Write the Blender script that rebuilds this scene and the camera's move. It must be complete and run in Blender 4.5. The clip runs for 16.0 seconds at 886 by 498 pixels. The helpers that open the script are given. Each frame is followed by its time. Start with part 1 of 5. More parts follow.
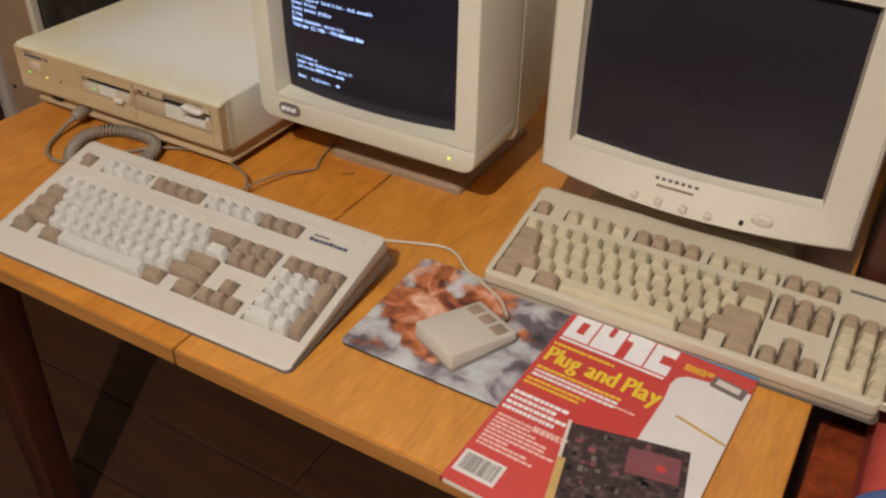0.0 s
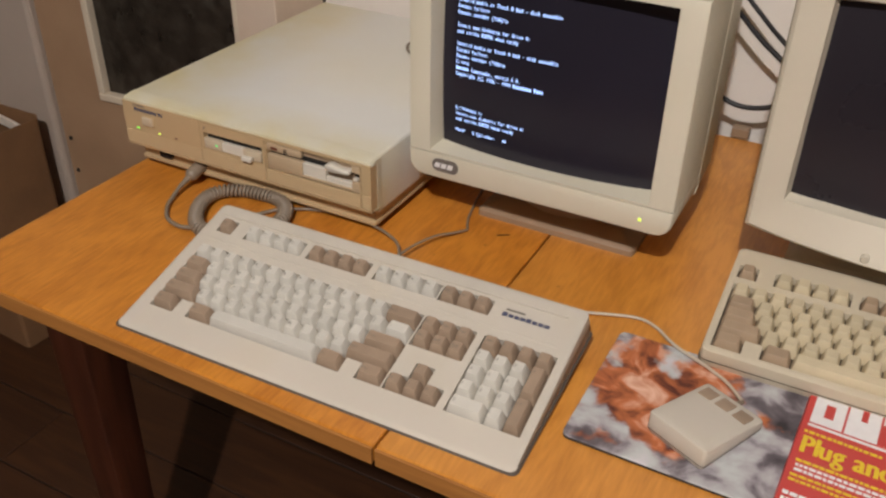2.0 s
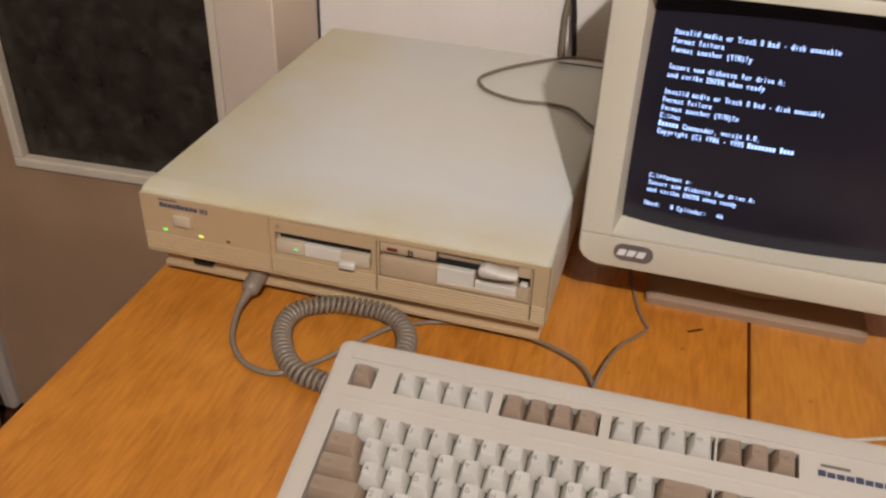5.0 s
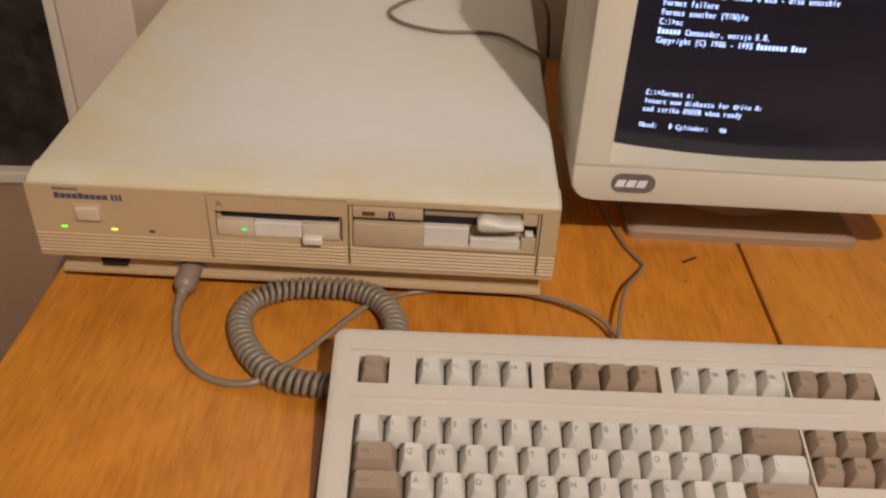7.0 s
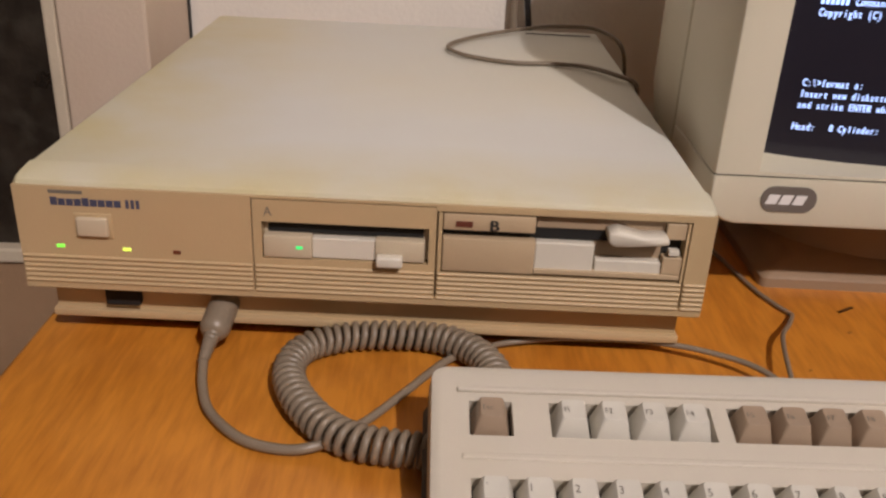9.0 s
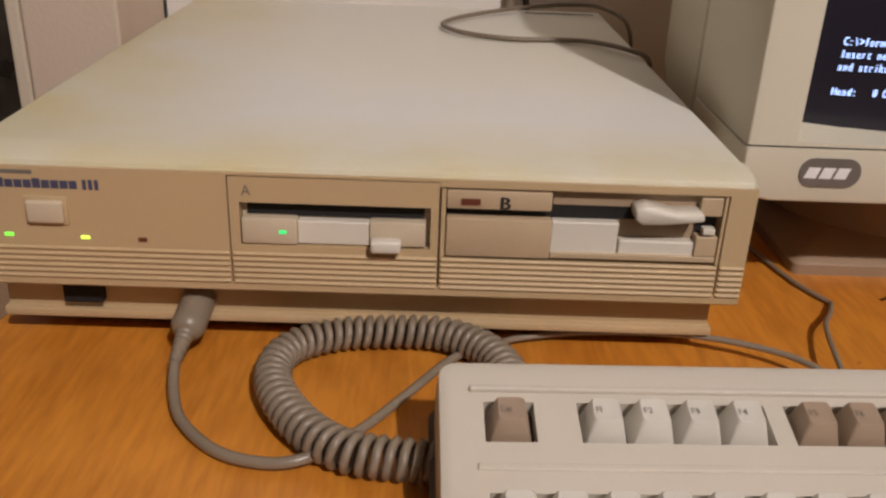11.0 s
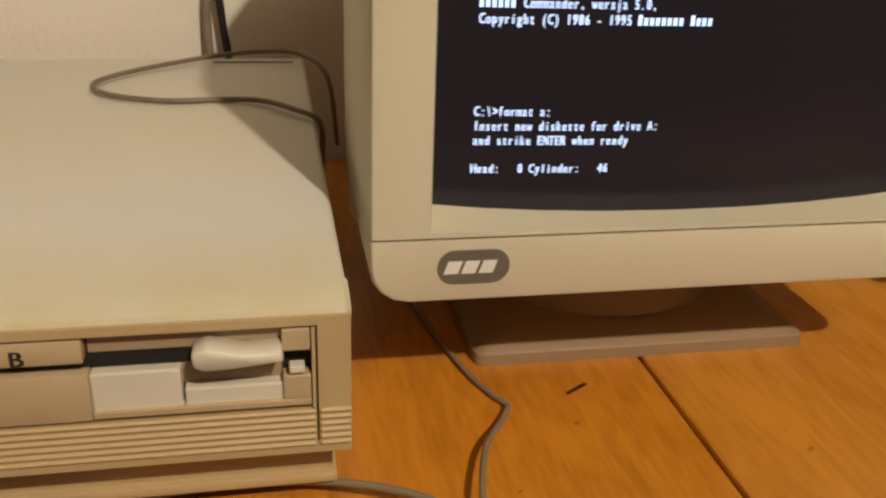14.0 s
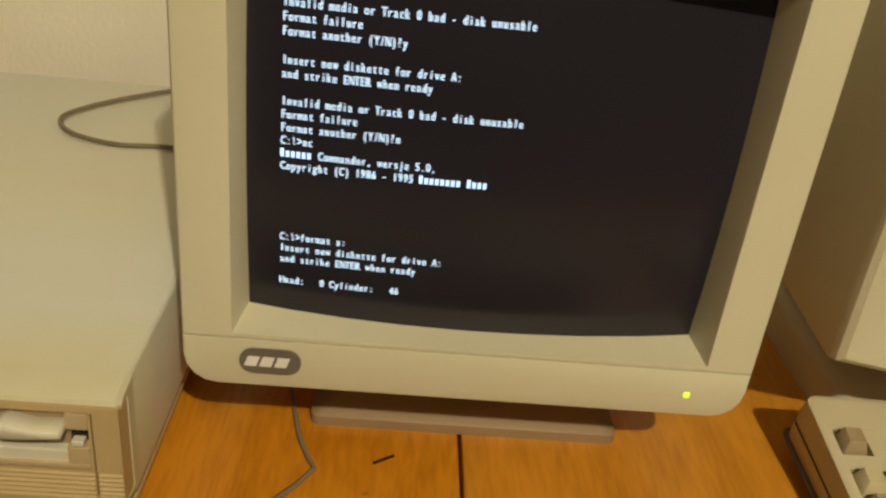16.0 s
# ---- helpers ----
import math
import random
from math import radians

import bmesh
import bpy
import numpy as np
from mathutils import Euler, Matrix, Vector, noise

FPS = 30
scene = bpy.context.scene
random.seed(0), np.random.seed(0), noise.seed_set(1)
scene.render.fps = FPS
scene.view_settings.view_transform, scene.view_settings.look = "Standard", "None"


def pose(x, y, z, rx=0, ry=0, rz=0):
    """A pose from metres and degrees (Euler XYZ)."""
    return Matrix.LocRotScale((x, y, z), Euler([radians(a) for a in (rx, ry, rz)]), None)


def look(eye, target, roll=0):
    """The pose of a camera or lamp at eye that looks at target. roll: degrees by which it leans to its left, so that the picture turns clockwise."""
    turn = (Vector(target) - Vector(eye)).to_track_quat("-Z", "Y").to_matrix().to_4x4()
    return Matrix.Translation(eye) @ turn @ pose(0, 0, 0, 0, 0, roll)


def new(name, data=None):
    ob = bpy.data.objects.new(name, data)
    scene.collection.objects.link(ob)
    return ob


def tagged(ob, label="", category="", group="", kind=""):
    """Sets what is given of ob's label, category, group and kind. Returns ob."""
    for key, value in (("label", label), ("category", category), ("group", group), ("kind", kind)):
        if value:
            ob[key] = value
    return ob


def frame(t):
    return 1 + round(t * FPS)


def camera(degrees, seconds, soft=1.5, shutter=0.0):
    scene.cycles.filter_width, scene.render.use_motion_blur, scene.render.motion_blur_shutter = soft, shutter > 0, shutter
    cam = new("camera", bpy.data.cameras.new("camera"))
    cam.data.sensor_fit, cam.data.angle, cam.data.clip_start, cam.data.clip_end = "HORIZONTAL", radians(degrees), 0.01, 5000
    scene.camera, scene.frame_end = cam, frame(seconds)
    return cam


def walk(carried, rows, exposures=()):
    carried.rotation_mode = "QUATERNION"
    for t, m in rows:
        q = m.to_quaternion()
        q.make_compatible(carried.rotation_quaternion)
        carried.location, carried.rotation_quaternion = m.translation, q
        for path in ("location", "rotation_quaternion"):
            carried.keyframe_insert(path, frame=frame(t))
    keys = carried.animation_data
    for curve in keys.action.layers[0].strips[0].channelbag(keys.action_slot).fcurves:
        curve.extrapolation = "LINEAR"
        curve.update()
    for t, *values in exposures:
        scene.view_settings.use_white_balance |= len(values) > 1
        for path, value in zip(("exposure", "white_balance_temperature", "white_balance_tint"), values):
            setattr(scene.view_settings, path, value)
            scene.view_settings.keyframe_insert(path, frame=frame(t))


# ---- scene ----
cam = camera(53.2, 16.0, soft=2.4)
PATH = [
    (0, (0.174, 0.185, 1.404), (-0.627, 1.612, 0.255), 1.2),
    (0.5, (0.144, 0.215, 1.397), (-0.745, 1.616, 0.281), 1.4),
    (1, (0.078, 0.208, 1.4), (-0.839, 1.572, 0.26), 1.9),
    (1.5, (-0.021, 0.183, 1.39), (-0.882, 1.597, 0.268), 1.3),
    (2, (-0.103, 0.167, 1.372), (-0.88, 1.656, 0.287), 1.1),
    (2.5, (-0.175, 0.168, 1.362), (-0.883, 1.71, 0.302), 1.3),
    (3, (-0.236, 0.172, 1.353), (-0.934, 1.708, 0.28), 1.7),
    (3.5, (-0.301, 0.215, 1.341), (-1.049, 1.719, 0.256), 0.1),
    (4, (-0.396, 0.313, 1.331), (-1.078, 1.837, 0.23), 2.1),
    (6.3, (-0.688, 0.352, 1.263), (-0.771, 2.016, 0.157), 1.2),
    (6.5, (-0.702, 0.369, 1.256), (-0.745, 2.004, 0.104), 2.4),
    (7, (-0.726, 0.411, 1.227), (-0.726, 2.045, 0.074), 3.0),
    (7.5, (-0.748, 0.436, 1.181), (-0.747, 2.16, 0.167), 2.5),
    (8, (-0.775, 0.452, 1.124), (-0.806, 2.204, 0.159), 4.1),
    (8.5, (-0.795, 0.477, 1.087), (-0.828, 2.258, 0.18), 3.5),
    (9, (-0.801, 0.507, 1.058), (-0.788, 2.318, 0.209), 2.9),
    (9.2, (-0.806, 0.518, 1.044), (-0.775, 2.335, 0.207), 2.6),
    (11.3, (-0.808, 0.56, 1.004), (-0.767, 2.382, 0.181), 2.2),
    (11.5, (-0.805, 0.561, 0.994), (-0.747, 2.393, 0.193), 2.1),
    (12, (-0.777, 0.581, 1.003), (-0.67, 2.398, 0.174), 1.8),
    (12.5, (-0.755, 0.601, 1.001), (-0.588, 2.426, 0.2), 1.7),
    (13, (-0.73, 0.626, 1.006), (-0.494, 2.442, 0.2), 1.7),
    (13.5, (-0.697, 0.645, 1.015), (-0.395, 2.457, 0.223), 1.5),
    (14, (-0.663, 0.663, 1.031), (-0.305, 2.466, 0.243), 2.1),
    (14.5, (-0.631, 0.673, 1.05), (-0.258, 2.456, 0.226), 1.8),
    (15, (-0.59, 0.669, 1.1), (-0.321, 2.453, 0.239), 2.9),
    (15.5, (-0.521, 0.657, 1.15), (-0.427, 2.411, 0.194), 4.2),
    (16, (-0.501, 0.619, 1.165), (-0.384, 2.386, 0.235), 6.3),
]
EXPOSURES = [(0, 0.0, 6300, 9), (4, 0.02, 6100, 12), (7, 0.0, 6700, 15), (8, 0.0, 6850, 16), (9, 0.0, 6450, 16), (12.5, -0.06, 6350, 11), (13.2, -0.08, 6800, 9), (14, -0.11, 8200, 7), (14.5, -0.17, 9700, 4), (15, -0.17, 9450, -1), (16, -0.20, 9400, -9)]
walk(cam, [(t, look(eye, target, roll)) for t, eye, target, roll in PATH], EXPOSURES)


# ---- world, light ----
world = bpy.data.worlds.new("night")
scene.world = world
world.use_nodes = True
world.node_tree.nodes["Background"].inputs[0].default_value = (0.9, 0.75, 0.55, 1)
world.node_tree.nodes["Background"].inputs[1].default_value = 0.002


def lamp(name, place, watts, colour, radius):
    data = bpy.data.lights.new(name, "POINT")
    data.energy, data.color, data.shadow_soft_size = watts, colour, radius
    ob = new(name, data)
    ob.location = place
    return ob


# the room's ceiling lamp, behind and to the right of the table
lamp("ceiling_bulb", (0.04, -1.02, 2.90), 246.0, (1.0, 0.93, 0.88), 0.036)


# ---- materials ----
def mat(name, colour, rough=0.5, vary=0.08, scale=30.0, fine=400.0, bump=0.05, metal=0.0, coat=0.0, dirt=None, dirt_scale=6.0, dirt_amount=0.0, island=0.0, spec=0.5):
    """Plain surface: a base colour with broad mottling, fine grain and a little relief."""
    m = bpy.data.materials.new(name)
    m.use_nodes = True
    t = m.node_tree
    b = t.nodes["Principled BSDF"]
    co = t.nodes.new("ShaderNodeTexCoord")
    n1 = t.nodes.new("ShaderNodeTexNoise")
    n1.inputs["Scale"].default_value, n1.inputs["Detail"].default_value = scale, 5
    n2 = t.nodes.new("ShaderNodeTexNoise")
    n2.inputs["Scale"].default_value, n2.inputs["Detail"].default_value = fine, 2
    for n in (n1, n2):
        t.links.new(co.outputs["Object"], n.inputs["Vector"])
    ramp = t.nodes.new("ShaderNodeValToRGB")
    ramp.color_ramp.elements[0].position, ramp.color_ramp.elements[1].position = 0.25, 0.75
    ramp.color_ramp.elements[0].color = (*[c * (1 - vary) for c in colour], 1)
    ramp.color_ramp.elements[1].color = (*[min(1, c * (1 + vary)) for c in colour], 1)
    t.links.new(n1.outputs["Fac"], ramp.inputs["Fac"])
    out = ramp.outputs["Color"]
    if dirt:
        n3 = t.nodes.new("ShaderNodeTexNoise")
        n3.inputs["Scale"].default_value, n3.inputs["Detail"].default_value = dirt_scale, 8
        t.links.new(co.outputs["Object"], n3.inputs["Vector"])
        mr = t.nodes.new("ShaderNodeMapRange")
        mr.inputs[1].default_value, mr.inputs[2].default_value, mr.inputs[4].default_value = 0.5, 0.75, dirt_amount
        t.links.new(n3.outputs["Fac"], mr.inputs[0])
        mx = t.nodes.new("ShaderNodeMixRGB")
        mx.inputs[2].default_value = (*dirt, 1)
        t.links.new(mr.outputs[0], mx.inputs[0])
        t.links.new(out, mx.inputs[1])
        out = mx.outputs[0]
    if island:
        info = t.nodes.new("ShaderNodeObjectInfo")
        hsv = t.nodes.new("ShaderNodeHueSaturation")
        mr = t.nodes.new("ShaderNodeMapRange")
        mr.inputs[3].default_value, mr.inputs[4].default_value = 1 - island, 1 + island
        t.links.new(info.outputs["Random"], mr.inputs[0])
        t.links.new(mr.outputs[0], hsv.inputs["Value"])
        t.links.new(out, hsv.inputs["Color"])
        out = hsv.outputs[0]
    t.links.new(out, b.inputs["Base Color"])
    bp = t.nodes.new("ShaderNodeBump")
    bp.inputs["Strength"].default_value, bp.inputs["Distance"].default_value = bump, 0.002
    t.links.new(n2.outputs["Fac"], bp.inputs["Height"])
    t.links.new(bp.outputs[0], b.inputs["Normal"])
    rr = t.nodes.new("ShaderNodeMapRange")
    rr.inputs[3].default_value, rr.inputs[4].default_value = max(0.02, rough - 0.08), min(1, rough + 0.08)
    t.links.new(n1.outputs["Fac"], rr.inputs[0])
    t.links.new(rr.outputs[0], b.inputs["Roughness"])
    b.inputs["Metallic"].default_value = metal
    b.inputs["Coat Weight"].default_value = coat
    b.inputs["Specular IOR Level"].default_value = spec
    return m


def wood(name, light, dark, along="X", rings=9.0, stretch=14.0, rough=0.35, coat=0.15, island=0.0, fleck=0.35, pore=(260.0, 9.0)):
    """Grained wood: long stretched noise with fine pores, the grain along one axis."""
    m = bpy.data.materials.new(name)
    m.use_nodes = True
    t = m.node_tree
    b = t.nodes["Principled BSDF"]
    co = t.nodes.new("ShaderNodeTexCoord")
    mp = t.nodes.new("ShaderNodeMapping")
    s = [stretch, stretch, stretch]
    s["XYZ".index(along)] = 1.0
    mp.inputs["Scale"].default_value = s
    t.links.new(co.outputs["Object"], mp.inputs["Vector"])
    n1 = t.nodes.new("ShaderNodeTexNoise")
    n1.inputs["Scale"].default_value, n1.inputs["Detail"].default_value, n1.inputs["Distortion"].default_value = rings * 0.35, 7, 1.2
    mp2 = t.nodes.new("ShaderNodeMapping")
    s2 = [pore[0], pore[0], pore[0]]
    s2["XYZ".index(along)] = pore[1]
    mp2.inputs["Scale"].default_value = s2
    t.links.new(co.outputs["Object"], mp2.inputs["Vector"])
    n2 = t.nodes.new("ShaderNodeTexNoise")
    n2.inputs["Scale"].default_value, n2.inputs["Detail"].default_value = 1.0, 3
    t.links.new(mp2.outputs[0], n2.inputs["Vector"])
    t.links.new(mp.outputs[0], n1.inputs["Vector"])
    mix = t.nodes.new("ShaderNodeMath")
    mix.operation = "MULTIPLY_ADD"
    mix.inputs[1].default_value = fleck
    t.links.new(n2.outputs["Fac"], mix.inputs[0])
    sub = t.nodes.new("ShaderNodeMath")
    sub.operation = "SUBTRACT"
    sub.inputs[1].default_value = fleck / 2
    t.links.new(n1.outputs["Fac"], sub.inputs[0])
    t.links.new(sub.outputs[0], mix.inputs[2])
    ramp = t.nodes.new("ShaderNodeValToRGB")
    ramp.color_ramp.elements[0].position, ramp.color_ramp.elements[1].position = 0.3, 0.68
    ramp.color_ramp.elements[0].color, ramp.color_ramp.elements[1].color = (*dark, 1), (*light, 1)
    t.links.new(mix.outputs[0], ramp.inputs["Fac"])
    out = ramp.outputs[0]
    if island:
        info = t.nodes.new("ShaderNodeObjectInfo")
        hsv = t.nodes.new("ShaderNodeHueSaturation")
        mr = t.nodes.new("ShaderNodeMapRange")
        mr.inputs[3].default_value, mr.inputs[4].default_value = 1 - island, 1 + island
        t.links.new(info.outputs["Random"], mr.inputs[0])
        t.links.new(mr.outputs[0], hsv.inputs["Value"])
        t.links.new(out, hsv.inputs["Color"])
        out = hsv.outputs[0]
    t.links.new(out, b.inputs["Base Color"])
    bp = t.nodes.new("ShaderNodeBump")
    bp.inputs["Strength"].default_value, bp.inputs["Distance"].default_value = 0.12, 0.001
    t.links.new(mix.outputs[0], bp.inputs["Height"])
    t.links.new(bp.outputs[0], b.inputs["Normal"])
    b.inputs["Roughness"].default_value = rough
    b.inputs["Coat Weight"].default_value = coat
    b.inputs["Coat Roughness"].default_value = 0.3
    return m


def glow(name, colour, strength):
    m = bpy.data.materials.new(name)
    m.use_nodes = True
    b = m.node_tree.nodes["Principled BSDF"]
    b.inputs["Base Color"].default_value = (*[c * 0.3 for c in colour], 1)
    b.inputs["Emission Color"].default_value = (*colour, 1)
    b.inputs["Emission Strength"].default_value = strength
    return m


CASE = mat("case_plastic", (0.635, 0.630, 0.580), 0.5, 0.03, 7, 900, 0.10, dirt=(0.66, 0.58, 0.37), dirt_scale=3.1, dirt_amount=0.40)
# front plastic; its tan also holds the dimmer light on that face
CASE_FRONT = mat("case_front_shaded", (0.510, 0.370, 0.205), 0.48, 0.05, 9, 900, 0.10, dirt=(0.45, 0.32, 0.15), dirt_scale=8, dirt_amount=0.4)
DRIVE = mat("drive_plastic", (0.57, 0.475, 0.335), 0.45, 0.05, 20, 900, 0.06)
DRIVE_TAN = mat("tan_drive_plastic", (0.50, 0.375, 0.235), 0.45, 0.05, 20, 900, 0.06)
PALE = mat("pale_plastic", (0.68, 0.63, 0.53), 0.4, 0.04, 25, 900, 0.05)
KEYB = mat("keyboard_shell", (0.565, 0.515, 0.43), 0.5, 0.04, 8, 1200, 0.10, dirt=(0.56, 0.47, 0.33), dirt_scale=9, dirt_amount=0.35)
KEYB_OLD = mat("yellowed_keyboard_shell", (0.57, 0.50, 0.37), 0.5, 0.05, 8, 1200, 0.10, dirt=(0.52, 0.42, 0.26), dirt_scale=9, dirt_amount=0.4)
# dark brown for painted shade in key gaps and for real seams
SHADE_SEAM = mat("gap_shade_and_seam", (0.085, 0.065, 0.048), 0.7, 0.1, 30, 600, 0.05)
KEY_W = mat("key_white", (0.59, 0.56, 0.49), 0.42, 0.03, 60, 1500, 0.08, island=0.06)
KEY_B = mat("key_brown", (0.33, 0.24, 0.165), 0.45, 0.05, 60, 1500, 0.08, island=0.06)
KEY_Y = mat("key_yellowed", (0.56, 0.475, 0.315), 0.42, 0.05, 60, 1500, 0.08, island=0.08)
KEY_T = mat("key_tan", (0.37, 0.27, 0.175), 0.45, 0.05, 60, 1500, 0.08, island=0.06)
MON = mat("monitor_plastic", (0.665, 0.620, 0.485), 0.45, 0.03, 6, 1000, 0.08, dirt=(0.64, 0.56, 0.36), dirt_scale=5, dirt_amount=0.35)
MON2 = mat("monitor_plastic_cream", (0.615, 0.56, 0.44), 0.45, 0.03, 6, 1000, 0.08, dirt=(0.58, 0.50, 0.36), dirt_scale=5, dirt_amount=0.3)
# brown deepened so the foot carries the shade under the monitor
MON_BASE = mat("shaded_base_plastic", (0.30, 0.205, 0.125), 0.5, 0.06, 12, 800, 0.08)
GLASS1 = mat("picture_tube", (0.019, 0.017, 0.026), 0.22, 0.1, 5, 300, 0.0, spec=0.4)
GLASS2 = mat("dark_picture_tube", (0.021, 0.018, 0.023), 0.28, 0.1, 5, 300, 0.0, spec=0.4)
DARK = mat("dark_plastic", (0.02, 0.017, 0.014), 0.6, 0.2, 50, 500, 0.1)
SLOT = mat("slot_black", (0.008, 0.007, 0.006), 0.8, 0.2, 50, 500, 0.1)
GREY_LOGO = mat("grey_badge", (0.16, 0.135, 0.115), 0.4, 0.08, 80, 900, 0.05)
BLUE_INK = mat("blue_ink", (0.06, 0.065, 0.115), 0.6, 0.1, 90, 900, 0.02)
GREY_INK = mat("grey_ink", (0.17, 0.15, 0.12), 0.6, 0.1, 90, 900, 0.02)
BLACK_INK = mat("black_ink", (0.02, 0.02, 0.02), 0.6, 0.1, 90, 900, 0.02)
WHITE_INK = mat("white_ink", (0.82, 0.80, 0.78), 0.55, 0.04, 90, 900, 0.02)
YELLOW_INK = mat("yellow_ink", (0.80, 0.58, 0.035), 0.55, 0.06, 90, 900, 0.02)
PINK_INK = mat("pink_ink", (0.80, 0.52, 0.45), 0.55, 0.06, 90, 900, 0.02)
RED_LENS = mat("red_lens", (0.14, 0.035, 0.02), 0.3, 0.1, 50, 500, 0.02)
CABLE = mat("cable_grey", (0.235, 0.185, 0.132), 0.36, 0.08, 40, 900, 0.06)
CABLE_DARK = mat("cable_dark", (0.19, 0.145, 0.10), 0.5, 0.1, 40, 900, 0.06)
CABLE_BLACK = mat("cable_black", (0.012, 0.011, 0.012), 0.45, 0.1, 40, 900, 0.06)
CABLE_PALE = mat("cable_pale", (0.55, 0.47, 0.36), 0.5, 0.08, 40, 900, 0.06)
WALLM = mat("wall_plaster", (0.80, 0.745, 0.67), 0.9, 0.05, 5, 160, 0.35, dirt=(0.60, 0.52, 0.43), dirt_scale=2.2, dirt_amount=0.4)
# unseen ceiling and walls: coloured dark to hold down bounced light
CEILM = mat("bounce_limiting_ceiling", (0.20, 0.175, 0.15), 0.9, 0.04, 5, 160, 0.3)
DIMWALL = mat("bounce_limiting_wall", (0.10, 0.078, 0.058), 0.9, 0.08, 5, 160, 0.3)
FRAMEM = mat("door_frame_paint", (0.44, 0.36, 0.29), 0.6, 0.08, 5, 200, 0.25)
BOARDM = mat("tan_board_paint", (0.46, 0.345, 0.25), 0.65, 0.08, 5, 200, 0.25, dirt=(0.40, 0.29, 0.20), dirt_scale=4, dirt_amount=0.4)
JAMBM = mat("door_jamb_paint", (0.66, 0.53, 0.41), 0.6, 0.06, 6, 200, 0.25, dirt=(0.60, 0.45, 0.30), dirt_scale=7, dirt_amount=0.4)
DOORM = mat("door_paint", (0.355, 0.220, 0.125), 0.55, 0.10, 5, 200, 0.25, dirt=(0.42, 0.28, 0.17), dirt_scale=5, dirt_amount=0.45)
BEADM = mat("glazing_bead_paint", (0.66, 0.56, 0.42), 0.5, 0.06, 12, 300, 0.2)
TABLE = wood("table_veneer", (0.64, 0.250, 0.030), (0.46, 0.160, 0.016), "Y", 22, 3.0, 0.34, 0.3, fleck=0.8, pore=(240.0, 30.0))
TABLE_PALE = wood("paler_table_veneer", (0.66, 0.280, 0.044), (0.50, 0.195, 0.026), "Y", 22, 3.0, 0.34, 0.3, fleck=0.7, pore=(240.0, 30.0))
TABLE_EDGE = wood("table_edge_wood", (0.46, 0.20, 0.045), (0.34, 0.135, 0.03), "X", 9, 14, 0.5, 0.0)
LEGM = wood("dark_leg_wood", (0.075, 0.020, 0.008), (0.032, 0.009, 0.004), "Z", 8, 14, 0.4, 0.1)
FLOORM = wood("floor_wood", (0.058, 0.021, 0.006), (0.030, 0.010, 0.003), "X", 8, 12, 0.5, 0.0, island=0.15)
REDWOOD = wood("red_brown_wood", (0.40, 0.075, 0.022), (0.15, 0.028, 0.009), "Z", 9, 12, 0.35, 0.15)
PAPERBAG = mat("brown_paper", (0.20, 0.10, 0.040), 0.8, 0.14, 9, 120, 0.5, dirt=(0.14, 0.072, 0.03), dirt_scale=7, dirt_amount=0.6)
CARD = mat("cardboard", (0.30, 0.175, 0.07), 0.85, 0.08, 8, 200, 0.2)
PADRUB = mat("pad_rubber", (0.02, 0.02, 0.022), 0.9, 0.1, 60, 900, 0.1)
MAGPAGES = mat("magazine_pages", (0.66, 0.58, 0.49), 0.8, 0.1, 60, 900, 0.1)
MAGRED = mat("magazine_red", (0.56, 0.055, 0.045), 0.38, 0.06, 14, 300, 0.04, coat=0.15)
MAGWHITE = mat("magazine_white", (0.72, 0.67, 0.62), 0.4, 0.05, 20, 300, 0.03, coat=0.15)
MAGBLUE = mat("magazine_blue", (0.07, 0.22, 0.36), 0.4, 0.08, 20, 300, 0.03, coat=0.15)
BOARD = mat("board_dark", (0.040, 0.022, 0.022), 0.5, 0.5, 160, 500, 0.1, dirt=(0.26, 0.17, 0.15), dirt_scale=110, dirt_amount=0.6)
CHIP = mat("chip_red", (0.22, 0.065, 0.075), 0.4, 0.2, 40, 500, 0.05)
GOLD = mat("gold_contacts", (0.55, 0.36, 0.12), 0.5, 0.1, 90, 500, 0.02)
REDCLOTH = mat("red_cloth", (0.52, 0.07, 0.045), 0.8, 0.1, 20, 700, 0.4)
BLUECLOTH = mat("blue_cloth", (0.07, 0.12, 0.28), 0.8, 0.1, 20, 700, 0.4)
TEXTM = glow("phosphor", (0.42, 0.58, 1.0), 1.9)
LED_G = glow("led_green", (0.25, 1.0, 0.08), 1.1)
LED_D = glow("led_drive_green", (0.04, 0.95, 0.22), 0.9)
LED_Y = glow("led_yellow", (0.80, 1.0, 0.12), 1.1)


